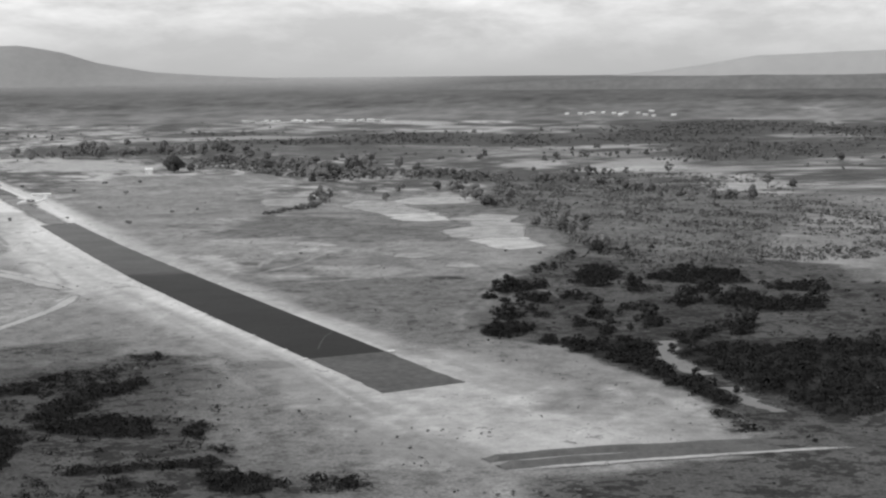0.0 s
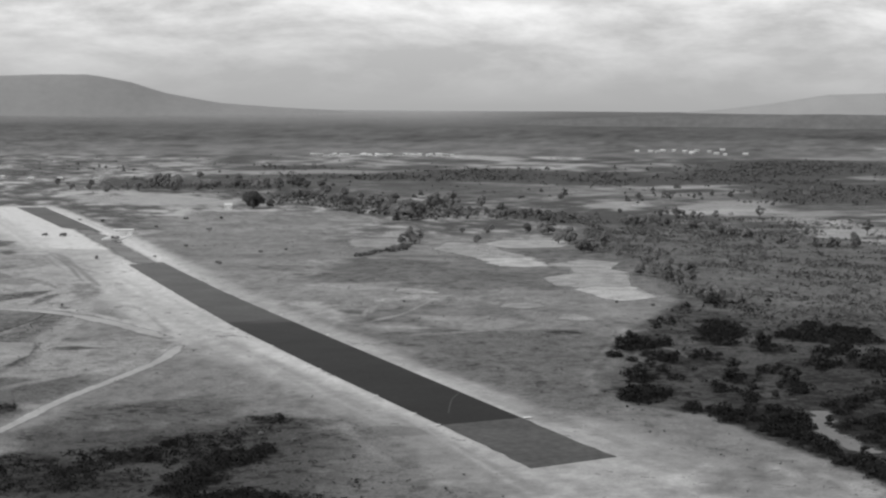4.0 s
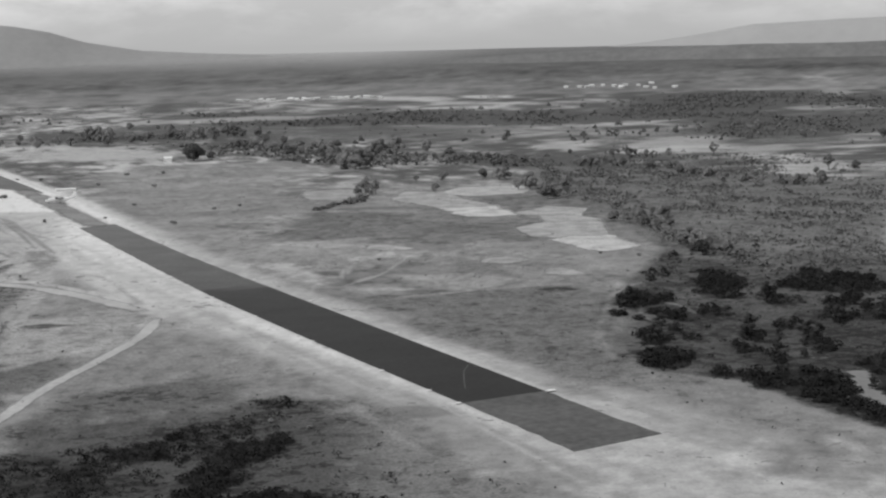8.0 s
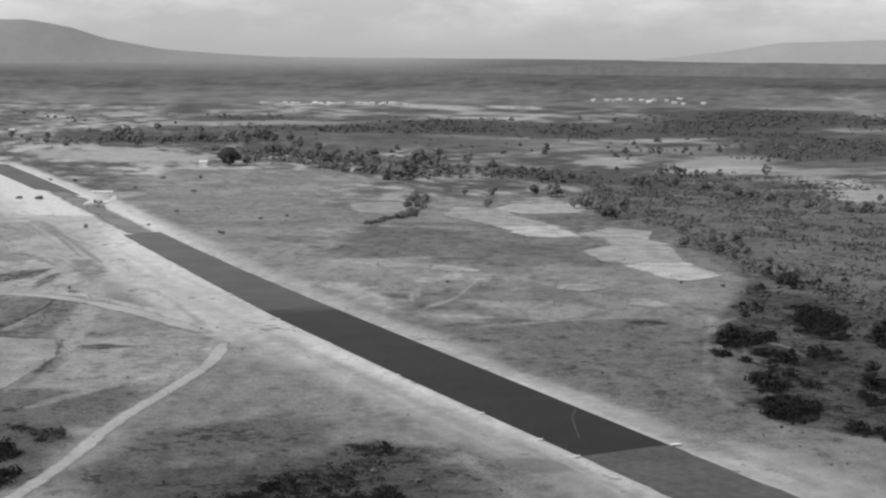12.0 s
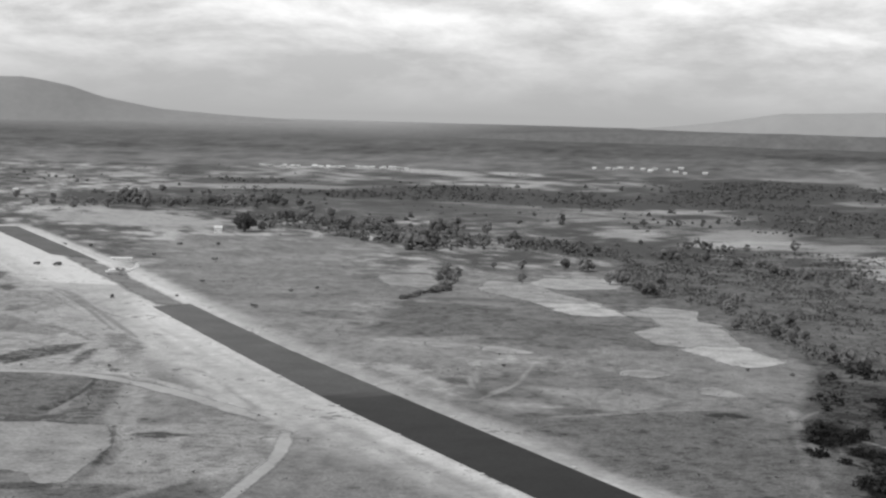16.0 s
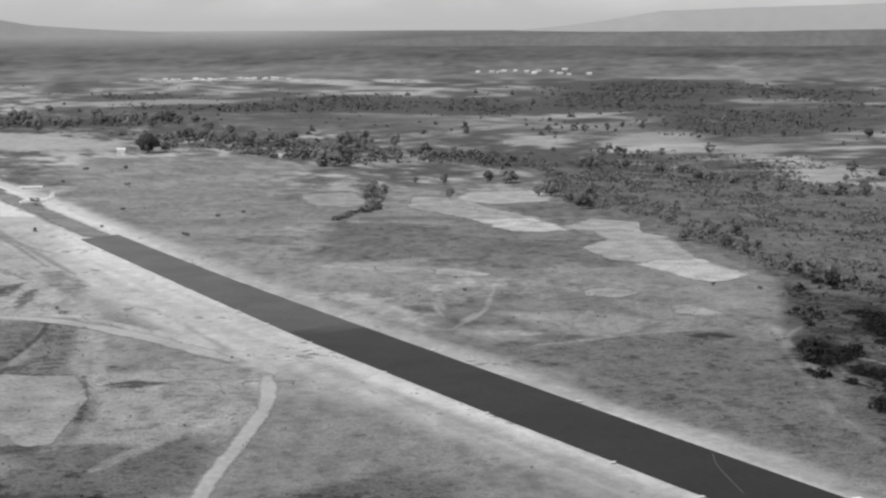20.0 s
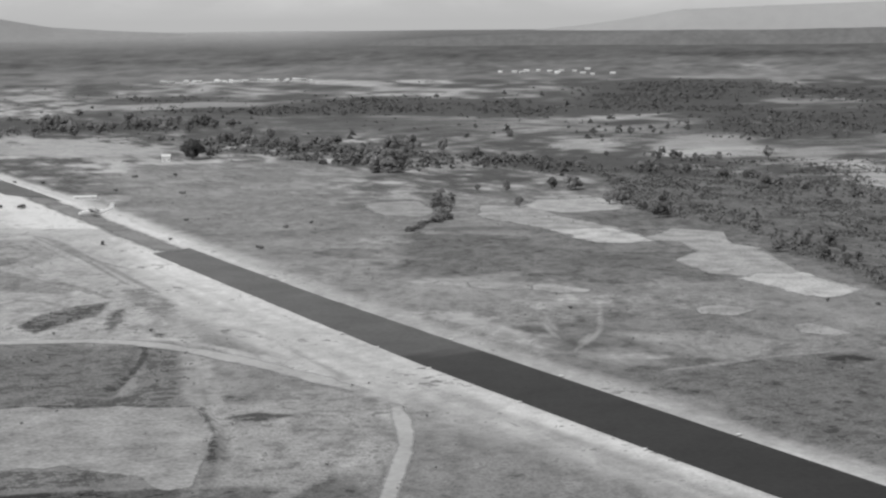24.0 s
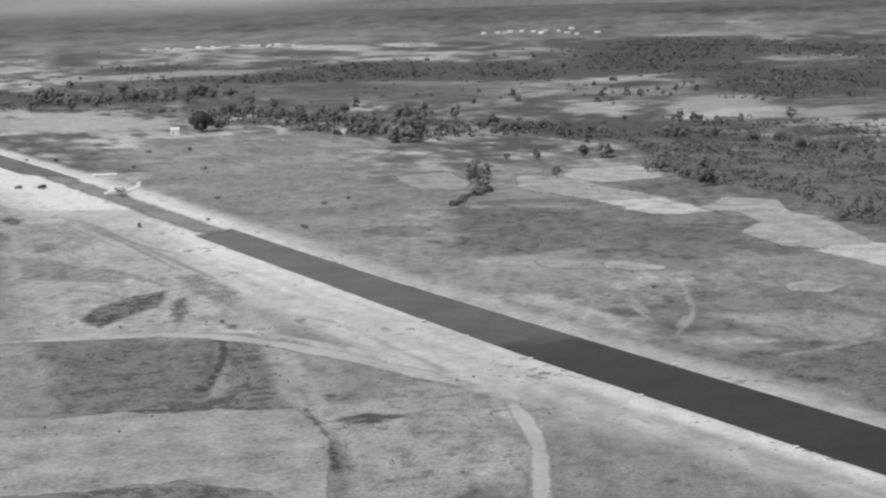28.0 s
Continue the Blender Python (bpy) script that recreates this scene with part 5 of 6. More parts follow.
def retire(protos):
    """Takes away the pattern plants once all copies stand."""
    for p in protos:
        for o in (*p.children_recursive, p):
            bpy.data.objects.remove(o)


ROUND = [tree(100 + k, 9, 9.5, 0.07, 20, 64) for k in range(3)]
BELT_TREES = [tree(150 + k, 9, 10, 0.05, 22, 60, 0.2, M_BELT) for k in range(3)]
TALL = [tree(200 + k, 11, 8, 0.2, 14, 56) for k in range(3)]
GREAT = tree(99, 7.8, 10.5, 0.02, 46, 60, 0.2, M_GREATLEAF)
DARK = [tree(400 + k, 9, 9.5, 0.05, 18, 60, 0.2, M_DARKLEAF) for k in range(2)]
SHRUB = [bush(300 + k, 6, 3.4, 8, 44) for k in range(3)]


def some(kind):
    return kind[random.randrange(len(kind))]


L_TALL = "slender open-crowned tree standing in dry fields"
L_SHRUB = "low dark shrub on dry grass"
# landmark trees
plant(GREAT, 214, 1156, 1.75, "very large dark round tree beside a white house")
plant(ROUND[0], 232, 1168, 0.9, "round tree behind a very large dark tree")
for x, y, s in ((206, 690, 0.95), (199, 684, 0.7), (213, 692, 0.8), (211, 706, 0.8), (205, 676, 0.55), (196, 680, 0.5)):
    plant(some(TALL), x, y, s, "bare-limbed tree of a small clump above a pale field", group="clump by the field")
for k in range(26):
    u = k / 25
    x, y = float(np.interp(u, [0, 0.6, 1], [140, 184, 212])), float(np.interp(u, [0, 0.6, 1], [592, 640, 700]))
    plant(some(SHRUB), x + random.gauss(0, 1), y + random.gauss(0, 2), random.uniform(0.55, 0.85) + 0.35 * math.exp(-((u - 0.6) / 0.2) ** 2), "dark shrub in a hedge along a ditch", "bush", "hedge by the ditch")
plant(ROUND[1], 247, 676, 0.62, "small dark tree at a field corner")
for x, y, s in ((326, 758, 1.0), (333, 764, 0.9), (316, 764, 0.8), (290, 775, 0.55), (276, 786, 0.5), (303, 800, 0.5)):
    plant(some(ROUND), x, y, s, "round tree among pale fields", group="trees among the fields")
# belt of trees beyond the grass
BELT = "tree in a wooded belt beyond the airstrip"
front = [(300, 1350), (300, 1275), (306, 1215), (298, 1142), (314, 1110), (311, 1054), (290, 955)]
for k in range(38):
    u = random.random() * (len(front) - 1)
    i = int(u)
    x, y = (front[i][n] + (front[i + 1][n] - front[i][n]) * (u - i) for n in (0, 1))
    back = random.random() ** 1.3
    plant(some(BELT_TREES), x + 75 * back + random.gauss(0, 4), y + 190 * back + random.gauss(0, 10), random.uniform(0.6, 1.1), BELT, group="wooded belt")
for x, y, s in ((288, 948, 1.3), (295, 958, 1.5), (284, 962, 1.1), (304, 968, 1.3), (292, 985, 1.4), (310, 1000, 1.4), (318, 1040, 1.5), (326, 1065, 1.3), (376, 1140, 1.6), (392, 1138, 1.5), (384, 1155, 1.5), (420, 1136, 1.2), (404, 1042, 1.0)):
    plant(some(BELT_TREES), x, y, s, "dark tree at the near end of a wooded belt", group="wooded belt")
for x, y, s in ((339, 1764, 1.2), (332, 1668, 1.2), (326, 1672, 1.0), (338, 1660, 1.1), (341, 1622, 1.2), (334, 1957, 1.0), (231, 1693, 1.5), (240, 1688, 1.5), (250, 1684, 1.5), (280, 1623, 1.1), (248, 1198, 0.8)):
    plant(some(BELT_TREES), x, y, s, "dark tree beyond the end of the airstrip", group="far wooded belt")
for k in range(24):
    u = random.random()
    plant(some(BELT_TREES), 120 + 260 * u + random.gauss(0, 20), 1640 - 40 * u + random.gauss(0, 60), random.uniform(0.8, 1.4), BELT, group="far wooded belt")
# edge of the scrub behind the fields
rim_line = [(301, 655), (285, 590), (293, 539), (265, 465), (239, 389), (219, 329), (215, 287)]
for k in range(28):
    u = random.random() * (len(rim_line) - 1)
    i = int(u)
    x, y = (rim_line[i][n] + (rim_line[i + 1][n] - rim_line[i][n]) * (u - i) for n in (0, 1))
    plant(some(ROUND), x + 3 + abs(random.gauss(0, 14)), y + random.gauss(0, 8), random.uniform(0.3, 0.72), "dark tree at the edge of the scrub", group="scrub edge trees")
for x, y, s in ((283, 588, 1.0), (306, 664, 1.1), (300, 668, 0.9), (326, 653, 0.9), (250, 403, 0.7), (249, 434, 0.7), (218, 287, 0.7)):
    plant(some(ROUND), x, y, s, "tall dark tree at the edge of the scrub", group="scrub edge trees")
# hedges along a stream through the scrub
for line, n in (([(371, 1110), (382, 1032), (397, 989), (411, 1014), (419, 943), (427, 878), (452, 846), (462, 775), (449, 686), (442, 615)], 46), ([(471, 786), (455, 730), (459, 698), (441, 638), (438, 601)], 18), ([(498, 1029), (443, 855), (532, 985), (531, 920), (572, 939)], 16), ([(438, 601), (461, 601), (476, 592)], 8)):
    for k in range(n):
        u = random.random() * (len(line) - 1)
        i = int(u)
        x, y = (line[i][m] + (line[i + 1][m] - line[i][m]) * (u - i) for m in (0, 1))
        plant(some(ROUND), x + random.gauss(0, 5), y + random.gauss(0, 6), random.uniform(0.4, 0.75), "dark tree along a stream", group="stream trees")
# single trees over the dry fields
for x, y, s in ((642, 1278, 0.8), (657, 1236, 0.9), (689, 1248, 0.7), (731, 1291, 0.7), (747, 1281, 0.8), (782, 1295, 1.0), (828, 1303, 0.8), (848, 1290, 0.9), (867, 1278, 0.6), (770, 1133, 0.6), (745, 1117, 0.6), (580, 912, 1.0),
                (553, 705, 1.0), (475, 593, 0.9), (517, 664, 0.6), (789, 1090, 0.9), (780, 1096, 0.9), (908, 1214, 0.8), (827, 1036, 1.1), (561, 684, 0.8)):
    plant(some(TALL + ROUND), x, y, s, L_TALL, group="scattered field trees")
# thicket trees
for x, y, s in ((102, 40, 0.5), (143, 23, 0.7), (124, 54, 0.5), (204, 83, 0.6), (116, 160, 0.6), (108, 150, 0.5), (81, 76, 0.6), (114, 77, 0.6), (160, 141, 0.6), (127, 63, 0.5), (208, 271, 0.8), (150, 83, 0.5), (96, 100, 0.5)):
    plant(some(DARK), x, y, s, "dark round tree in a thicket", group="thicket trees")
for k in range(20):
    y = random.uniform(-130, 230)
    x = 6 + float(thicket_edge(y)) + random.uniform(0, 110)
    plant(some(DARK), x, y, random.uniform(0.22, 0.45), "dark round tree in a thicket", group="thicket trees")
for k in range(22):
    plant(some(SHRUB), random.uniform(-29, -8), random.uniform(-189, -174), random.uniform(0.1, 0.24), "tiny dark shrub on stony ground", "bush", "shrubs on stony ground")
# lone shrubs on the open ground
for x, y, s in ((52, 560, 0.9), (111, 860, 0.9), (27, 615, 0.5), (55, 982, 0.8), (62, 700, 0.6), (95, 640, 0.6), (115, 655, 0.6), (-62, 352, 0.5), (-92, 362, 0.35),
                (80, 900, 0.8), (150, 1000, 0.9), (40, 1000, 0.7), (-58, 8, 0.4), (-52, -4, 0.4), (-44, -30, 0.4), (85, 330, 0.4), (175, 300, 0.5), (185, 285, 0.5)):
    plant(some(SHRUB), x, y, 0.7 * s, L_SHRUB, "bush", "lone shrubs")
retire(ROUND + BELT_TREES + TALL + SHRUB + DARK + [GREAT])


def scrub(name, spots, mat, label, category, per=14, seed=0, low=0.62, leaf=0.24):
    """Many small shrubs joined into one: spots are rows of x, y, width, height."""
    rng = np.random.default_rng(seed)
    spots = np.asarray(spots)
    n = len(spots)
    way = rng.normal(size=(n, per, 3))
    way /= np.linalg.norm(way, axis=2)[..., None]
    way[..., 2] = np.abs(way[..., 2])
    base = np.stack([spots[:, 0], spots[:, 1], height(spots[:, 0], spots[:, 1])], -1)[:, None]
    half = np.stack([spots[:, 2] / 2, spots[:, 2] / 2, spots[:, 3]], -1)[:, None]
    p = base + way * half * rng.uniform(low, 1.05, (n, per, 1))
    a = np.cross(way, rng.normal(size=(n, per, 3)))
    a /= np.linalg.norm(a, axis=2)[..., None]
    b = np.cross(way, a)
    s = leaf * np.minimum(spots[:, 2], 2 * spots[:, 3])[:, None, None] * rng.uniform(0.5, 1.1, (n, per, 1))
    v = np.stack([p - a * s, p - b * s * 0.8, p + a * s, p + b * s * 0.8], 2).reshape(-1, 3)
    ob = fast_mesh(name, v, np.arange(len(v)).reshape(-1, 4), mat)
    return tagged(ob, label, category, kind="stuff")


def scatter(n, box, keep, wide, seed, tall=0.55):
    """Spots for scrub in a box where keep(x, y) gives the chance."""
    rng = np.random.default_rng(seed)
    x, y = rng.uniform(box[0], box[1], n), rng.uniform(box[2], box[3], n)
    ok = rng.uniform(0, 1, n) < keep(x, y)
    x, y = x[ok], y[ok]
    w = wide[0] + (wide[1] - wide[0]) * rng.uniform(0, 1, len(x)) ** 2
    return np.stack([x, y, w, w * tall * rng.uniform(0.7, 1.3, len(x))], -1)


def in_thicket(x, y):
    inside = step(0, 3, x - thicket_edge(y)) * (1 - step(215, 265, x)) * river_gap(x, y)
    return np.clip(thicket_mask(x, y) + 0.05 * inside, 0, 1)


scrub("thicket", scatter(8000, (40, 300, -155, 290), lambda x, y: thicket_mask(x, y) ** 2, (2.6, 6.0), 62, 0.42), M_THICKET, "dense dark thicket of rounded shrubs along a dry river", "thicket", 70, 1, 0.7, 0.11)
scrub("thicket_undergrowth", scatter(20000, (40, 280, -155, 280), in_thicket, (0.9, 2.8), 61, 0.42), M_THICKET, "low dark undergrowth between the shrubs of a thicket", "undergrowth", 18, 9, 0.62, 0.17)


def in_scrub(x, y):
    edge = x - np.interp(y, [200, 287, 329, 389, 465, 539, 590, 655, 700, 860], [195, 215, 219, 239, 265, 293, 287, 301, 330, 400])
    outer = 1 - step(170, 260, edge)
    rimmed = 1 - step(6, 22, edge)
    return step(0, 6, edge + 10 * (fbm(x / 15, y / 15, 70) - 0.5)) * outer * (1 - masses(x, y, GAPS, 8.0)) * np.maximum(rimmed, 0.08 + 0.92 * step(0.42, 0.58, fbm(x / 22, y / 40, 71, 4)))


scrub("scrub", scatter(42000, (190, 640, 200, 900), in_scrub, (0.8, 3.8), 72, 0.5), M_SCRUB, "grey-green scrub covering rolling dry ground", "scrub", 8, 2)
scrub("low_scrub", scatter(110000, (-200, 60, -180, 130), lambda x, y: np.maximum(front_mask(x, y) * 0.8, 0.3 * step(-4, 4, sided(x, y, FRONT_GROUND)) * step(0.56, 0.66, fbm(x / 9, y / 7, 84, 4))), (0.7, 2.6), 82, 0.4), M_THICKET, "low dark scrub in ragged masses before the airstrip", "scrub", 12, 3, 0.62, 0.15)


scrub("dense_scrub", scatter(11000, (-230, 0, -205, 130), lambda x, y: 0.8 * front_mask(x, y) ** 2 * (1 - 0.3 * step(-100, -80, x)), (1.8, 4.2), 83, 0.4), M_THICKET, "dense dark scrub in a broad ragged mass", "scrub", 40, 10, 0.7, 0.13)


def in_tufts(x, y):
    side = np.abs(x - 0.5 * (runway_left(y) + runway_right(y)))
    return step(30, 60, side) * (0.06 + 0.6 * step(0.56, 0.7, fbm(x / 26, y / 26, 91, 4)))


scrub("grass_tufts", scatter(16000, (-200, 330, -200, 900), in_tufts, (0.4, 1.6), 92, 0.4), M_SCRUB, "scattered tufts of dry grass and weeds", "grass", 7, 4)


def in_weeds(x, y):
    side = np.abs(x - 0.5 * (runway_left(y) + runway_right(y)))
    near = 1 - step(-20, 90, y)
    return step(20, 34, side + 30 * step(-60, -120, y)) * (0.12 * near + 0.5 * step(0.58, 0.68, fbm(x / 14, y / 20, 131, 4)) * (0.3 + 0.7 * near))


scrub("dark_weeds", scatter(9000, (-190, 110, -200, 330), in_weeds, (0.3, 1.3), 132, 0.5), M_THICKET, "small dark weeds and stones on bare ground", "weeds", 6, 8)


scrub("rough_weeds", scatter(16000, (-150, -30, 140, 440), lambda x, y: 0.35 * masses(x, y, SPOIL, 1.4) * step(0.45, 0.6, fbm(x / 6, y / 9, 140, 3)), (0.4, 1.0), 141, 0.45), M_THICKET, "dark weeds and small shrubs on rough spoil", "weeds", 12, 11, 0.62, 0.2)


def in_woods(x, y):
    near, chance = np.minimum(((x - MID[0]) ** 2 + (y - MID[1]) ** 2) / 1500**2, 1.6), np.zeros_like(x)
    streaks = 260 * near * (far_bands(x, y) - 0.5)
    for outline in WOODS:
        chance = np.maximum(chance, step(-12, 12, (sided(x, y, outline) + streaks) / (0.3 + near)))
    return 0.85 * chance * (0.35 + 0.65 * step(0.4, 0.55, fbm(x / 60, y / 160, 103, 4)))


scrub("far_woodland", scatter(60000, (-250, 2300, 700, 3700), in_woods, (5, 12), 101, 0.35), M_FAR, "far woodland in long dark bands over the plain", "woodland", 7, 5)


def in_far_trees(x, y):
    r, b = np.hypot(x - MID[0], y - MID[1]), np.degrees(np.arctan2(x - MID[0], y - MID[1]))
    return step(1250, 1500, r) * (1 - step(2700, 3200, r)) * (0.15 + 0.85 * step(0.5, 0.6, fbm(x / 180, y / 260, 111)))


scrub("far_trees", scatter(480, (250, 1900, 900, 2700), in_far_trees, (4, 9), 112, 0.75), M_FAR, "single dark trees scattered over far dry fields", "trees", 26, 6, 0.45)


def in_far_bushes(x, y):
    r = np.hypot(x - MID[0], y - MID[1])
    return step(1250, 1600, r) * (1 - step(3300, 3900, r)) * (0.25 + 0.75 * step(0.42, 0.6, fbm(x / 90, y / 220, 115)))


scrub("far_bushes", scatter(1300, (120, 2700, 900, 3700), in_far_bushes, (2.5, 7), 116, 0.5), M_FAR, "countless dark bushes dotted over the far plain", "bushes", 9, 12, 0.5)


def in_undergrowth(x, y):
    d = np.abs((x - 285) * 0.9 + (y - 1150) * 0.28 - 30)
    return step(268, 285, x) * (1 - step(40, 75, d)) * step(930, 980, y) * (1 - step(1380, 1480, y)) * (0.3 + 0.7 * step(0.42, 0.58, fbm(x / 25, y / 60, 121)))


scrub("undergrowth", scatter(3200, (180, 460, 930, 1480), in_undergrowth, (3, 8), 122, 0.6), M_SCRUB, "grey undergrowth between the trees of a wooded belt", "undergrowth", 14, 7)


# ---- solid helpers ----
def box(sx, sy, sz, at=(0, 0, 0), bevel=0.0, bm=None):
    bm = bm or bmesh.new()
    made = bmesh.ops.create_cube(bm, size=1.0, matrix=Matrix.Translation(at) @ Matrix.Diagonal((sx, sy, sz, 1)))["verts"]
    if bevel:
        bmesh.ops.bevel(bm, geom=list({e for v in made for e in v.link_edges}), offset=bevel, segments=2, affect="EDGES")
    return bm


def loft(rings, n=14, bm=None, close=True):
    """A skin over rings of (x, z, half width, half height) along x, as fuselages have."""
    bm = bm or bmesh.new()
    rows = []
    for x, z, hw, hh in rings:
        rows.append([bm.verts.new((x, hw * math.copysign(abs(math.cos(2 * math.pi * k / n)) ** 0.8, math.cos(2 * math.pi * k / n)),
                                   z + hh * math.copysign(abs(math.sin(2 * math.pi * k / n)) ** 0.8, math.sin(2 * math.pi * k / n)))) for k in range(n)])
    for a, b in zip(rows, rows[1:]):
        for k in range(n):
            bm.faces.new((a[k], a[(k + 1) % n], b[(k + 1) % n], b[k]))
    if close:
        bm.faces.new(rows[0][::-1])
        bm.faces.new(rows[-1])
    bmesh.ops.recalc_face_normals(bm, faces=bm.faces)
    return bm


def wing(root, tip, root_chord, tip_chord, thick, bm=None):
    """A tapered aerofoil from root to tip, chord along x."""
    bm = bm or bmesh.new()
    outline = ((0.0, 0.0), (0.06, 0.35), (0.3, 0.5), (0.65, 0.32), (1.0, 0.02), (0.65, -0.18), (0.3, -0.3), (0.06, -0.25))
    up = Vector(tip) - Vector(root)
    lift = Vector((0, 0, 1)) if abs(up.z) < abs(up.y) else Vector((0, 1, 0))
    rows = [[bm.verts.new(Vector(p) + Vector((-c / 2 + c * u, 0, 0)) + lift * (v * thick * c)) for u, v in outline] for p, c in ((root, root_chord), (tip, tip_chord))]
    n = len(outline)
    for k in range(n):
        bm.faces.new((rows[0][k], rows[0][(k + 1) % n], rows[1][(k + 1) % n], rows[1][k]))
    bm.faces.new(rows[0][::-1])
    bm.faces.new(rows[1])
    bmesh.ops.recalc_face_normals(bm, faces=bm.faces)
    return bm


def wheel(parent, x, y, r, w):
    bm = bmesh.new()
    bmesh.ops.create_cone(bm, cap_ends=True, segments=18, radius1=r, radius2=r, depth=w, matrix=Matrix.Translation((x, y, r)) @ Matrix.Rotation(math.pi / 2, 4, "X"))
    bmesh.ops.bevel(bm, geom=[e for e in bm.edges if e.calc_length() < r], offset=w * 0.2, segments=2, affect="EDGES")
    tyre = part("wheel", bm, M_RUBBER, parent)
    bm = bmesh.new()
    bmesh.ops.create_cone(bm, cap_ends=True, segments=14, radius1=r * 0.55, radius2=r * 0.55, depth=w * 1.06, matrix=Matrix.Translation((x, y, r)) @ Matrix.Rotation(math.pi / 2, 4, "X"))
    part("hub", bm, M_METAL, tyre)


# ---- aircraft ----
def transport_plane():
    """A twin-engined high-wing transport with an upswept tail; nose towards -x, standing on its wheels."""
    p = new("transport_aircraft")
    part("fuselage", loft([(-11.0, 2.1, 0.15, 0.2), (-10.6, 2.1, 0.6, 0.65), (-9.6, 2.15, 1.0, 1.0), (-8.0, 2.35, 1.15, 1.3), (-5, 2.4, 1.2, 1.4), (3, 2.45, 1.2, 1.4), (6, 3.1, 1.0, 1.05), (9, 4.1, 0.6, 0.75), (11.2, 4.8, 0.25, 0.4)]), M_WHITE, p, "white fuselage")
    part("cabin_roof", loft([(-9.6, 2.75, 0.7, 0.45), (-8.4, 3.05, 1.12, 0.78), (-6.2, 3.1, 1.2, 0.8), (-3.4, 3.1, 1.2, 0.78)]), M_WHITE, p, "white painted cabin roof")
    part("rear_roof", loft([(1.0, 3.1, 1.18, 0.8), (3.2, 3.2, 1.14, 0.78), (6, 3.7, 0.95, 0.68), (9, 4.5, 0.6, 0.5), (11.0, 5.0, 0.3, 0.3)]), M_WHITE, p, "white painted rear fuselage top")
    part("windscreen", box(0.9, 1.7, 0.5, (-9.35, 0, 3.0), 0.12), M_GLASS, p, "dark cockpit glass")
    for s in (-1, 1):
        part("wing", wing((-1.2, s * 0.6, 4.05), (-0.6, s * 14.2, 4.6), 3.4, 1.6, 0.16), M_GREYPAINT, p)
        part("tailplane", wing((10.4, s * 0.2, 5.7), (10.8, s * 4.5, 5.7), 2.4, 1.5, 0.13), M_WHITE, p)
        eng = part("engine_nacelle", loft([(-4.0, 0, 0.55, 0.55), (-3.6, 0, 0.75, 0.75), (-1.8, 0, 0.75, 0.75), (0.8, -0.1, 0.55, 0.6), (2.4, -0.1, 0.15, 0.2)]), M_OLIVE, p)
        eng.location = (0, s * 4.2, 3.9)
        bm = bmesh.new()
        for k in range(3):
            box(0.08, 0.22, 1.9, (0, 0, 1.0), 0.0, bm)
            bmesh.ops.rotate(bm, verts=bm.verts, cent=(0, 0, 0), matrix=Matrix.Rotation(2 * math.pi / 3, 3, "X"))
        prop = part("propeller", bm, M_METAL, eng)
        prop.location = (-4.15, 0, 0)
        part("undercarriage_leg", box(0.25, 0.25, 2.8, (-0.4, s * 3.6, 1.9), 0.05), M_METAL, p)
        wheel(p, -0.4, s * 3.35, 0.5, 0.35)
        wheel(p, -0.4, s * 3.85, 0.5, 0.35)
    part("fin", wing((9.6, 0, 4.2), (11.0, 0, 8.3), 4.2, 2.2, 0.12), M_WHITE, p, "tall white fin")
    part("nose_leg", box(0.2, 0.2, 1.5, (-8.9, 0, 1.1), 0.04), M_METAL, p)
    wheel(p, -8.9, 0.2, 0.38, 0.25)
    wheel(p, -8.9, -0.2, 0.38, 0.25)
    return p


plane = tagged(transport_plane(), "grey and white twin-engined transport plane standing on the strip", "aircraft")
plane.matrix_basis = pose(26.6, 748, 0.1, 0, 0, -8) @ Matrix.Diagonal((0.84, 0.84, 0.84, 1))


def shed():
    """A long low shed with a shallow roof and a row of openings."""
    p = new("shed")
    part("wall", box(13, 4.2, 1.5, (0, 0, 0.7), 0.03), M_WHITE, p)
    verts = [(-6.9, -2.5, 1.4), (6.9, -2.5, 1.4), (6.9, 2.5, 1.4), (-6.9, 2.5, 1.4), (-6.9, 0, 1.9), (6.9, 0, 1.9)]
    link_mesh("roof", verts, [(0, 1, 5, 4), (2, 3, 4, 5), (0, 4, 3), (1, 2, 5), (3, 2, 1, 0)], M_WHITE, p)
    for x in (-4.5, 4.5):
        part("door", box(0.9, 0.08, 1.2, (x, -2.12, 0.62), 0.02), M_WALL, p)
    return p


hut = tagged(shed(), "long low white shed beside the airstrip", "shed")
hut.matrix_basis = pose(50, 858, 0.0, 0, 0, -14)


# ---- vehicles ----
def truck():
    j = new("truck")
    part("chassis", box(6.2, 0.9, 0.25, (0, 0, 0.85), 0.04), M_OLIVE, j)
    part("bonnet", box(1.5, 1.5, 0.8, (-2.5, 0, 1.4), 0.15), M_OLIVE, j)
    part("cab", box(1.4, 2.1, 1.5, (-1.1, 0, 1.75), 0.15), M_OLIVE, j)
    part("cargo_bed", box(3.6, 2.3, 0.7, (1.4, 0, 1.3), 0.05), M_OLIVE, j)
    part("canvas_cover", box(3.5, 2.2, 1.2, (1.4, 0, 2.2), 0.3), M_CANVAS, j)
    for x in (-2.4, 0.8, 2.1):
        for y in (-0.95, 0.95):
            wheel(j, x, y, 0.5, 0.3)
    return j


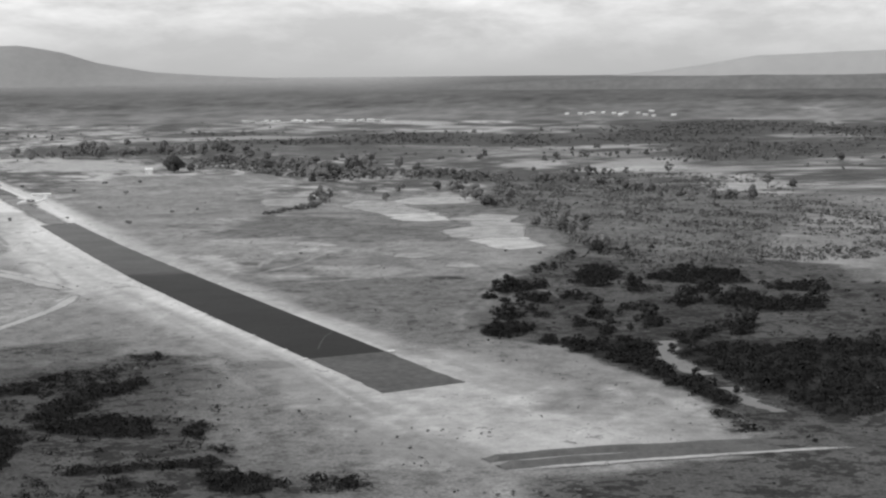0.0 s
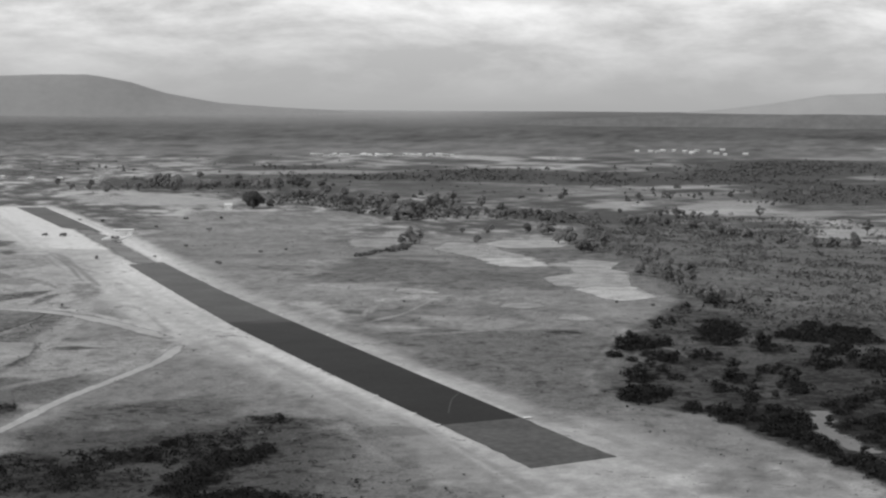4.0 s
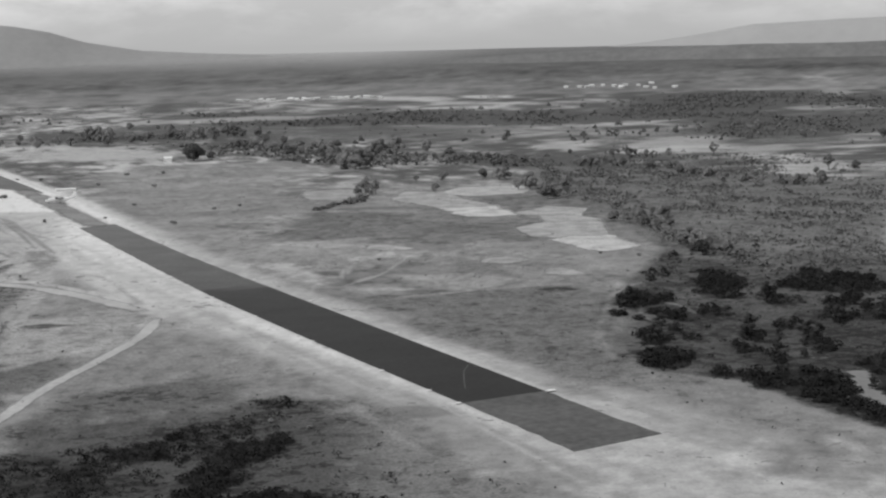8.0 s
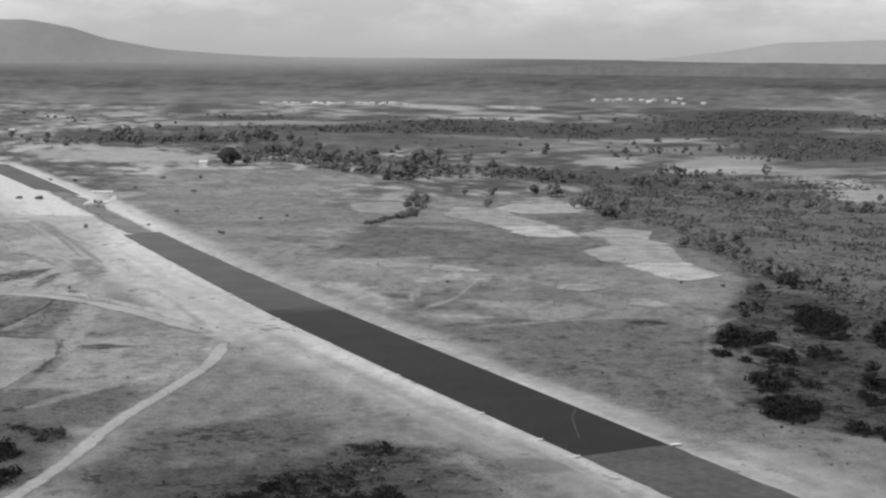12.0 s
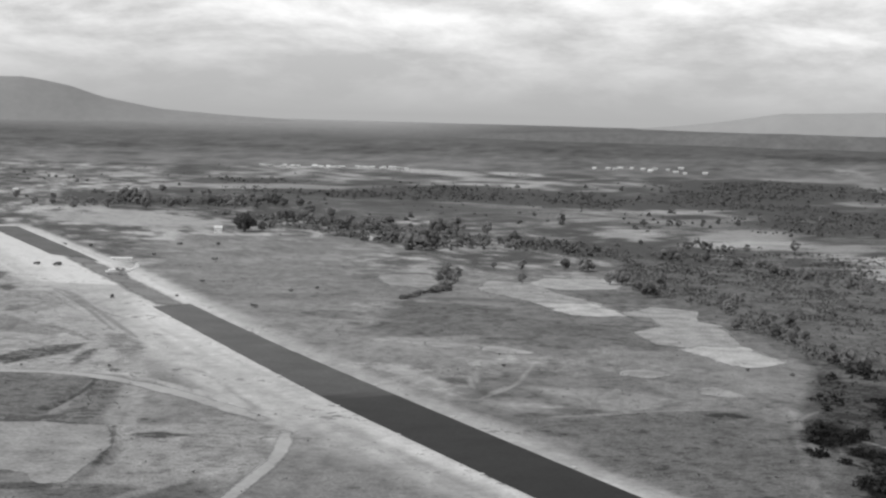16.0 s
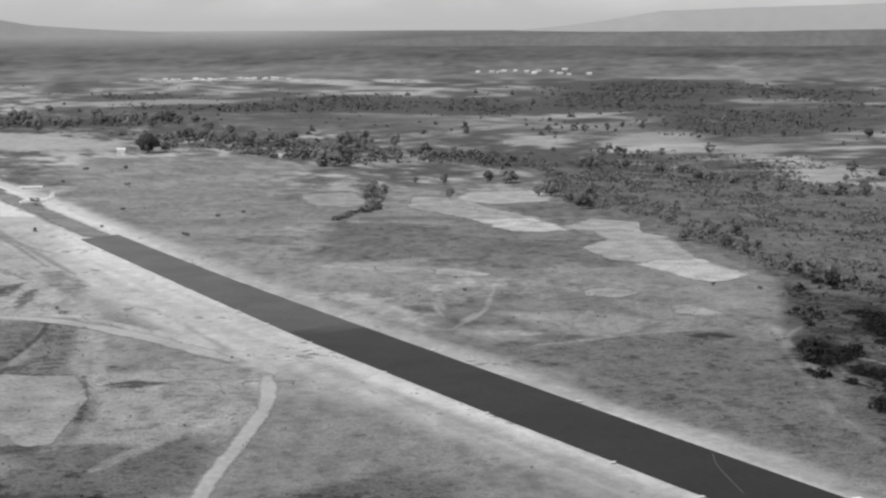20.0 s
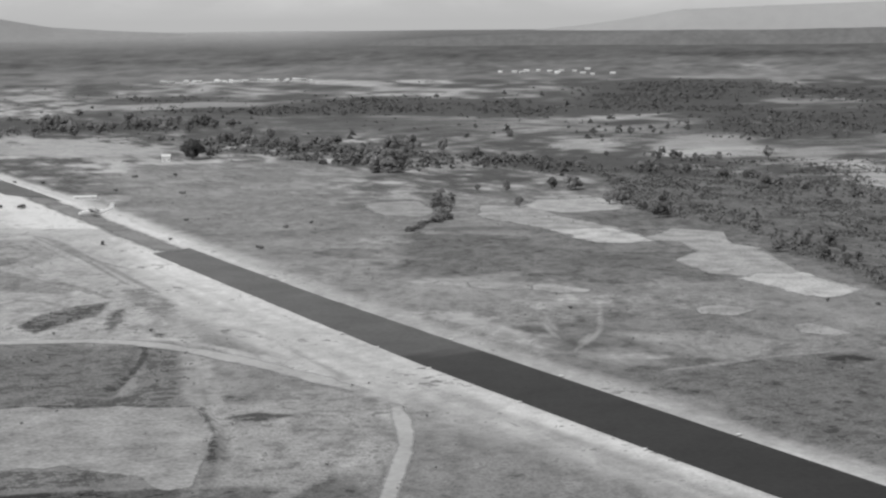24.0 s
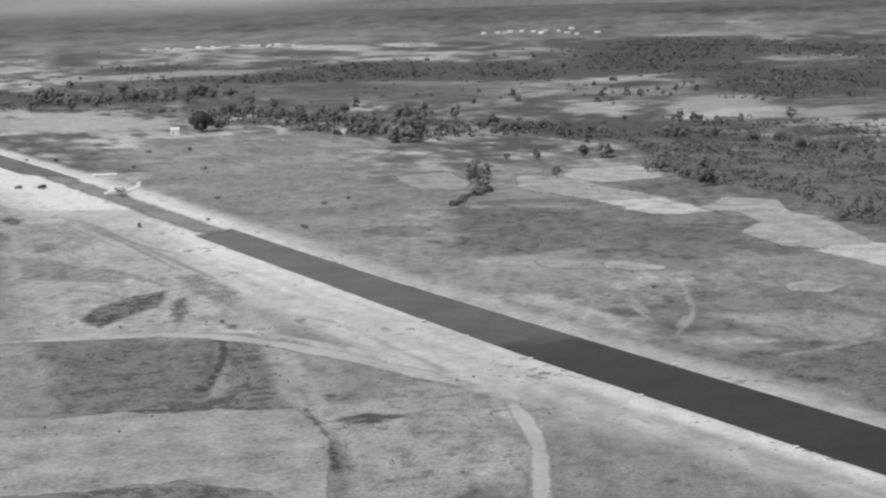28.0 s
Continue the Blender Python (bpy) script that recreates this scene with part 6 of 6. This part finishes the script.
t1 = tagged(truck(), "dark canvas-covered truck standing on bare ground", "truck", "parked trucks")
t1.matrix_basis = pose(2, 816, 0.05, 0, 0, 20) @ Matrix.Diagonal((0.8, 0.8, 0.8, 1))
copy_thing(t1, pose(-7, 612, 0.05, 0, 0, 70) @ Matrix.Diagonal((0.8, 0.8, 0.8, 1)))
copy_thing(t1, pose(-9, 824, 0.05, 0, 0, 5) @ Matrix.Diagonal((0.8, 0.8, 0.8, 1)))


# ---- houses ----
def house(w, d, h, seed, paint=M_WALL):
    rng = random.Random(seed)
    p = new("house")
    part("wall", box(w, d, h, (0, 0, h / 2 - 0.2), 0.03), paint, p)
    rise, over = 0.28 * d, 0.5
    verts = [(-w / 2 - over, -d / 2 - over, h - 0.25), (w / 2 + over, -d / 2 - over, h - 0.25), (w / 2 + over, d / 2 + over, h - 0.25), (-w / 2 - over, d / 2 + over, h - 0.25), (-w / 2 - over, 0, h + rise), (w / 2 + over, 0, h + rise)]
    link_mesh("roof", verts, [(0, 1, 5, 4), (2, 3, 4, 5), (0, 4, 3), (1, 2, 5), (3, 2, 1, 0)], M_ROOF, p)
    part("door", box(0.8, 0.08, 1.9, (rng.uniform(-0.2, 0.2) * w, -d / 2 - 0.02, 0.85), 0.02), M_GREYPAINT, p)
    for k in (-0.33, 0.33):
        part("window", box(0.7, 0.08, 0.8, (k * w, -d / 2 - 0.02, 1.5), 0.02), M_GLASS, p)
    return p


H = [house(6.0, 5, 4.2, 1, M_WHITE), house(8, 6, 2.7, 2), house(11, 6, 2.9, 3)]
tagged(copy_thing(H[0], pose(189, 1145, 0, 0, 0, -15)), "small white house beside a large dark tree", "house")
for k in range(30):
    x, y = random.uniform(840, 1120), random.uniform(3170, 3300)
    tagged(copy_thing(H[random.randrange(1, 3)], pose(x, y, z_at(x, y), 0, 0, -20 + random.uniform(-25, 25))), "pale low house of a far village", "house", "far village")
for k in range(16):
    u = random.random()
    x, y = 1580 + 170 * u + random.gauss(0, 25), 3235 - 115 * u + random.gauss(0, 20)
    tagged(copy_thing(H[random.randrange(1, 3)], pose(x, y, z_at(x, y), 0, 0, -25 + random.uniform(-25, 25))), "pale low house of a far village", "house", "second far village")
for k in range(6):
    x, y = random.uniform(60, 230), random.uniform(1890, 1990)
    tagged(copy_thing(H[1], pose(x, y, z_at(x, y), 0, 0, random.uniform(-40, 0)) @ Matrix.Diagonal((0.75, 0.75, 0.75, 1))), "pale hut beyond the end of the airstrip", "house", "huts beyond the strip")
retire(H)


# ---- runway markers ----
def marker():
    p = new("runway_marker")
    part("panel", box(2.3, 1.6, 0.06, (0, 0, 0.35), 0.02), M_WHITE, p)
    for x in (-0.9, 0.9):
        part("foot", box(0.08, 0.5, 0.36, (x, 0, 0.16), 0.01), M_METAL, p)
    return p


mk = tagged(marker(), "white marker panel at the runway's edge", "runway marker", "runway markers")
mk.matrix_basis = pose(float(runway_right(12)) + 1.3, 12.5, 0)
for y in (127, 216, 289, 449):
    copy_thing(mk, pose(float(runway_right(y)) + 1.0, y, 0, 0, 0, random.uniform(-20, 20)) @ Matrix.Diagonal((0.6, 0.6, 1, 1)))
for y in (8, 28, 63, 124, 188, 245, 286, 317):
    copy_thing(mk, pose(float(runway_left(y)) - 1.0, y, 0, 0, 0, random.uniform(-20, 20)) @ Matrix.Diagonal((0.6, 0.6, 1, 1)))


# ---- earth bank and river sand near the start of the strip ----
def bank(points, wide, tall, n=50):
    line = smooth_line(points, n)
    verts, faces = [], []
    section = ((-0.5, -0.3), (-0.2, 0.75), (0.0, 1.0), (0.18, 0.8), (0.5, -0.3))
    for k, p in enumerate(line):
        d = (line[min(k + 1, n - 1)] - line[max(k - 1, 0)]).normalized()
        s = Vector((-d.y, d.x, 0))
        end = min(1, k / 3, (n - 1 - k) / 3)
        for u, v in section:
            q = p + s * (u * wide * (1 + 0.2 * noise.noise(Vector((p.x, p.y, u)) * 0.1)))
            verts.append((q.x, q.y, v * tall * (0.2 + 0.8 * end) * (1 + 0.35 * noise.noise(Vector((p.x, p.y, 4)) * 0.12))))
        if k:
            m = len(section)
            faces += [(m * (k - 1) + i, m * k + i, m * k + i + 1, m * (k - 1) + i + 1) for i in range(m - 1)]
    return link_mesh("earth_bank", verts, faces, M_EARTH)


for pts in ([(-17, -145), (7, -145), (50, -151)], [(-17, -153), (7, -153), (46, -157)]):
    tagged(bank(pts, 5.5, 1.0), "low earth bank beside a track", "earth bank", "earth banks", kind="structure")
tagged(strip("dirt_road", [(-22, -157), (5, -157.5), (45, -161), (66, -165)], 2.4, M_TRACK, z=0.12, rag=0.3, fade=50, dust=0.75), "pale track along low earth banks", "road", kind="structure")
for pts, w in (([(103, 2), (93, -16), (85, -33), (81, -52), (80, -64)], 4.6), ([(76, -82), (72, -96), (69, -110), (69, -121)], 3.6)):
    tagged(strip("river_sand", pts, w, M_SAND, z=0.05, rag=0.6, fade=8), "pale sand of a dry river bed", "river bed", kind="structure")


# ---- a pale crack across the fresh asphalt ----
tagged(strip("asphalt_crack", [(15, 61), (10, 52), (5, 40), (0, 27)], 0.22, M_OVERRUN, z=0.115, rag=0.3), "pale crack across the dark asphalt", "crack", kind="structure")
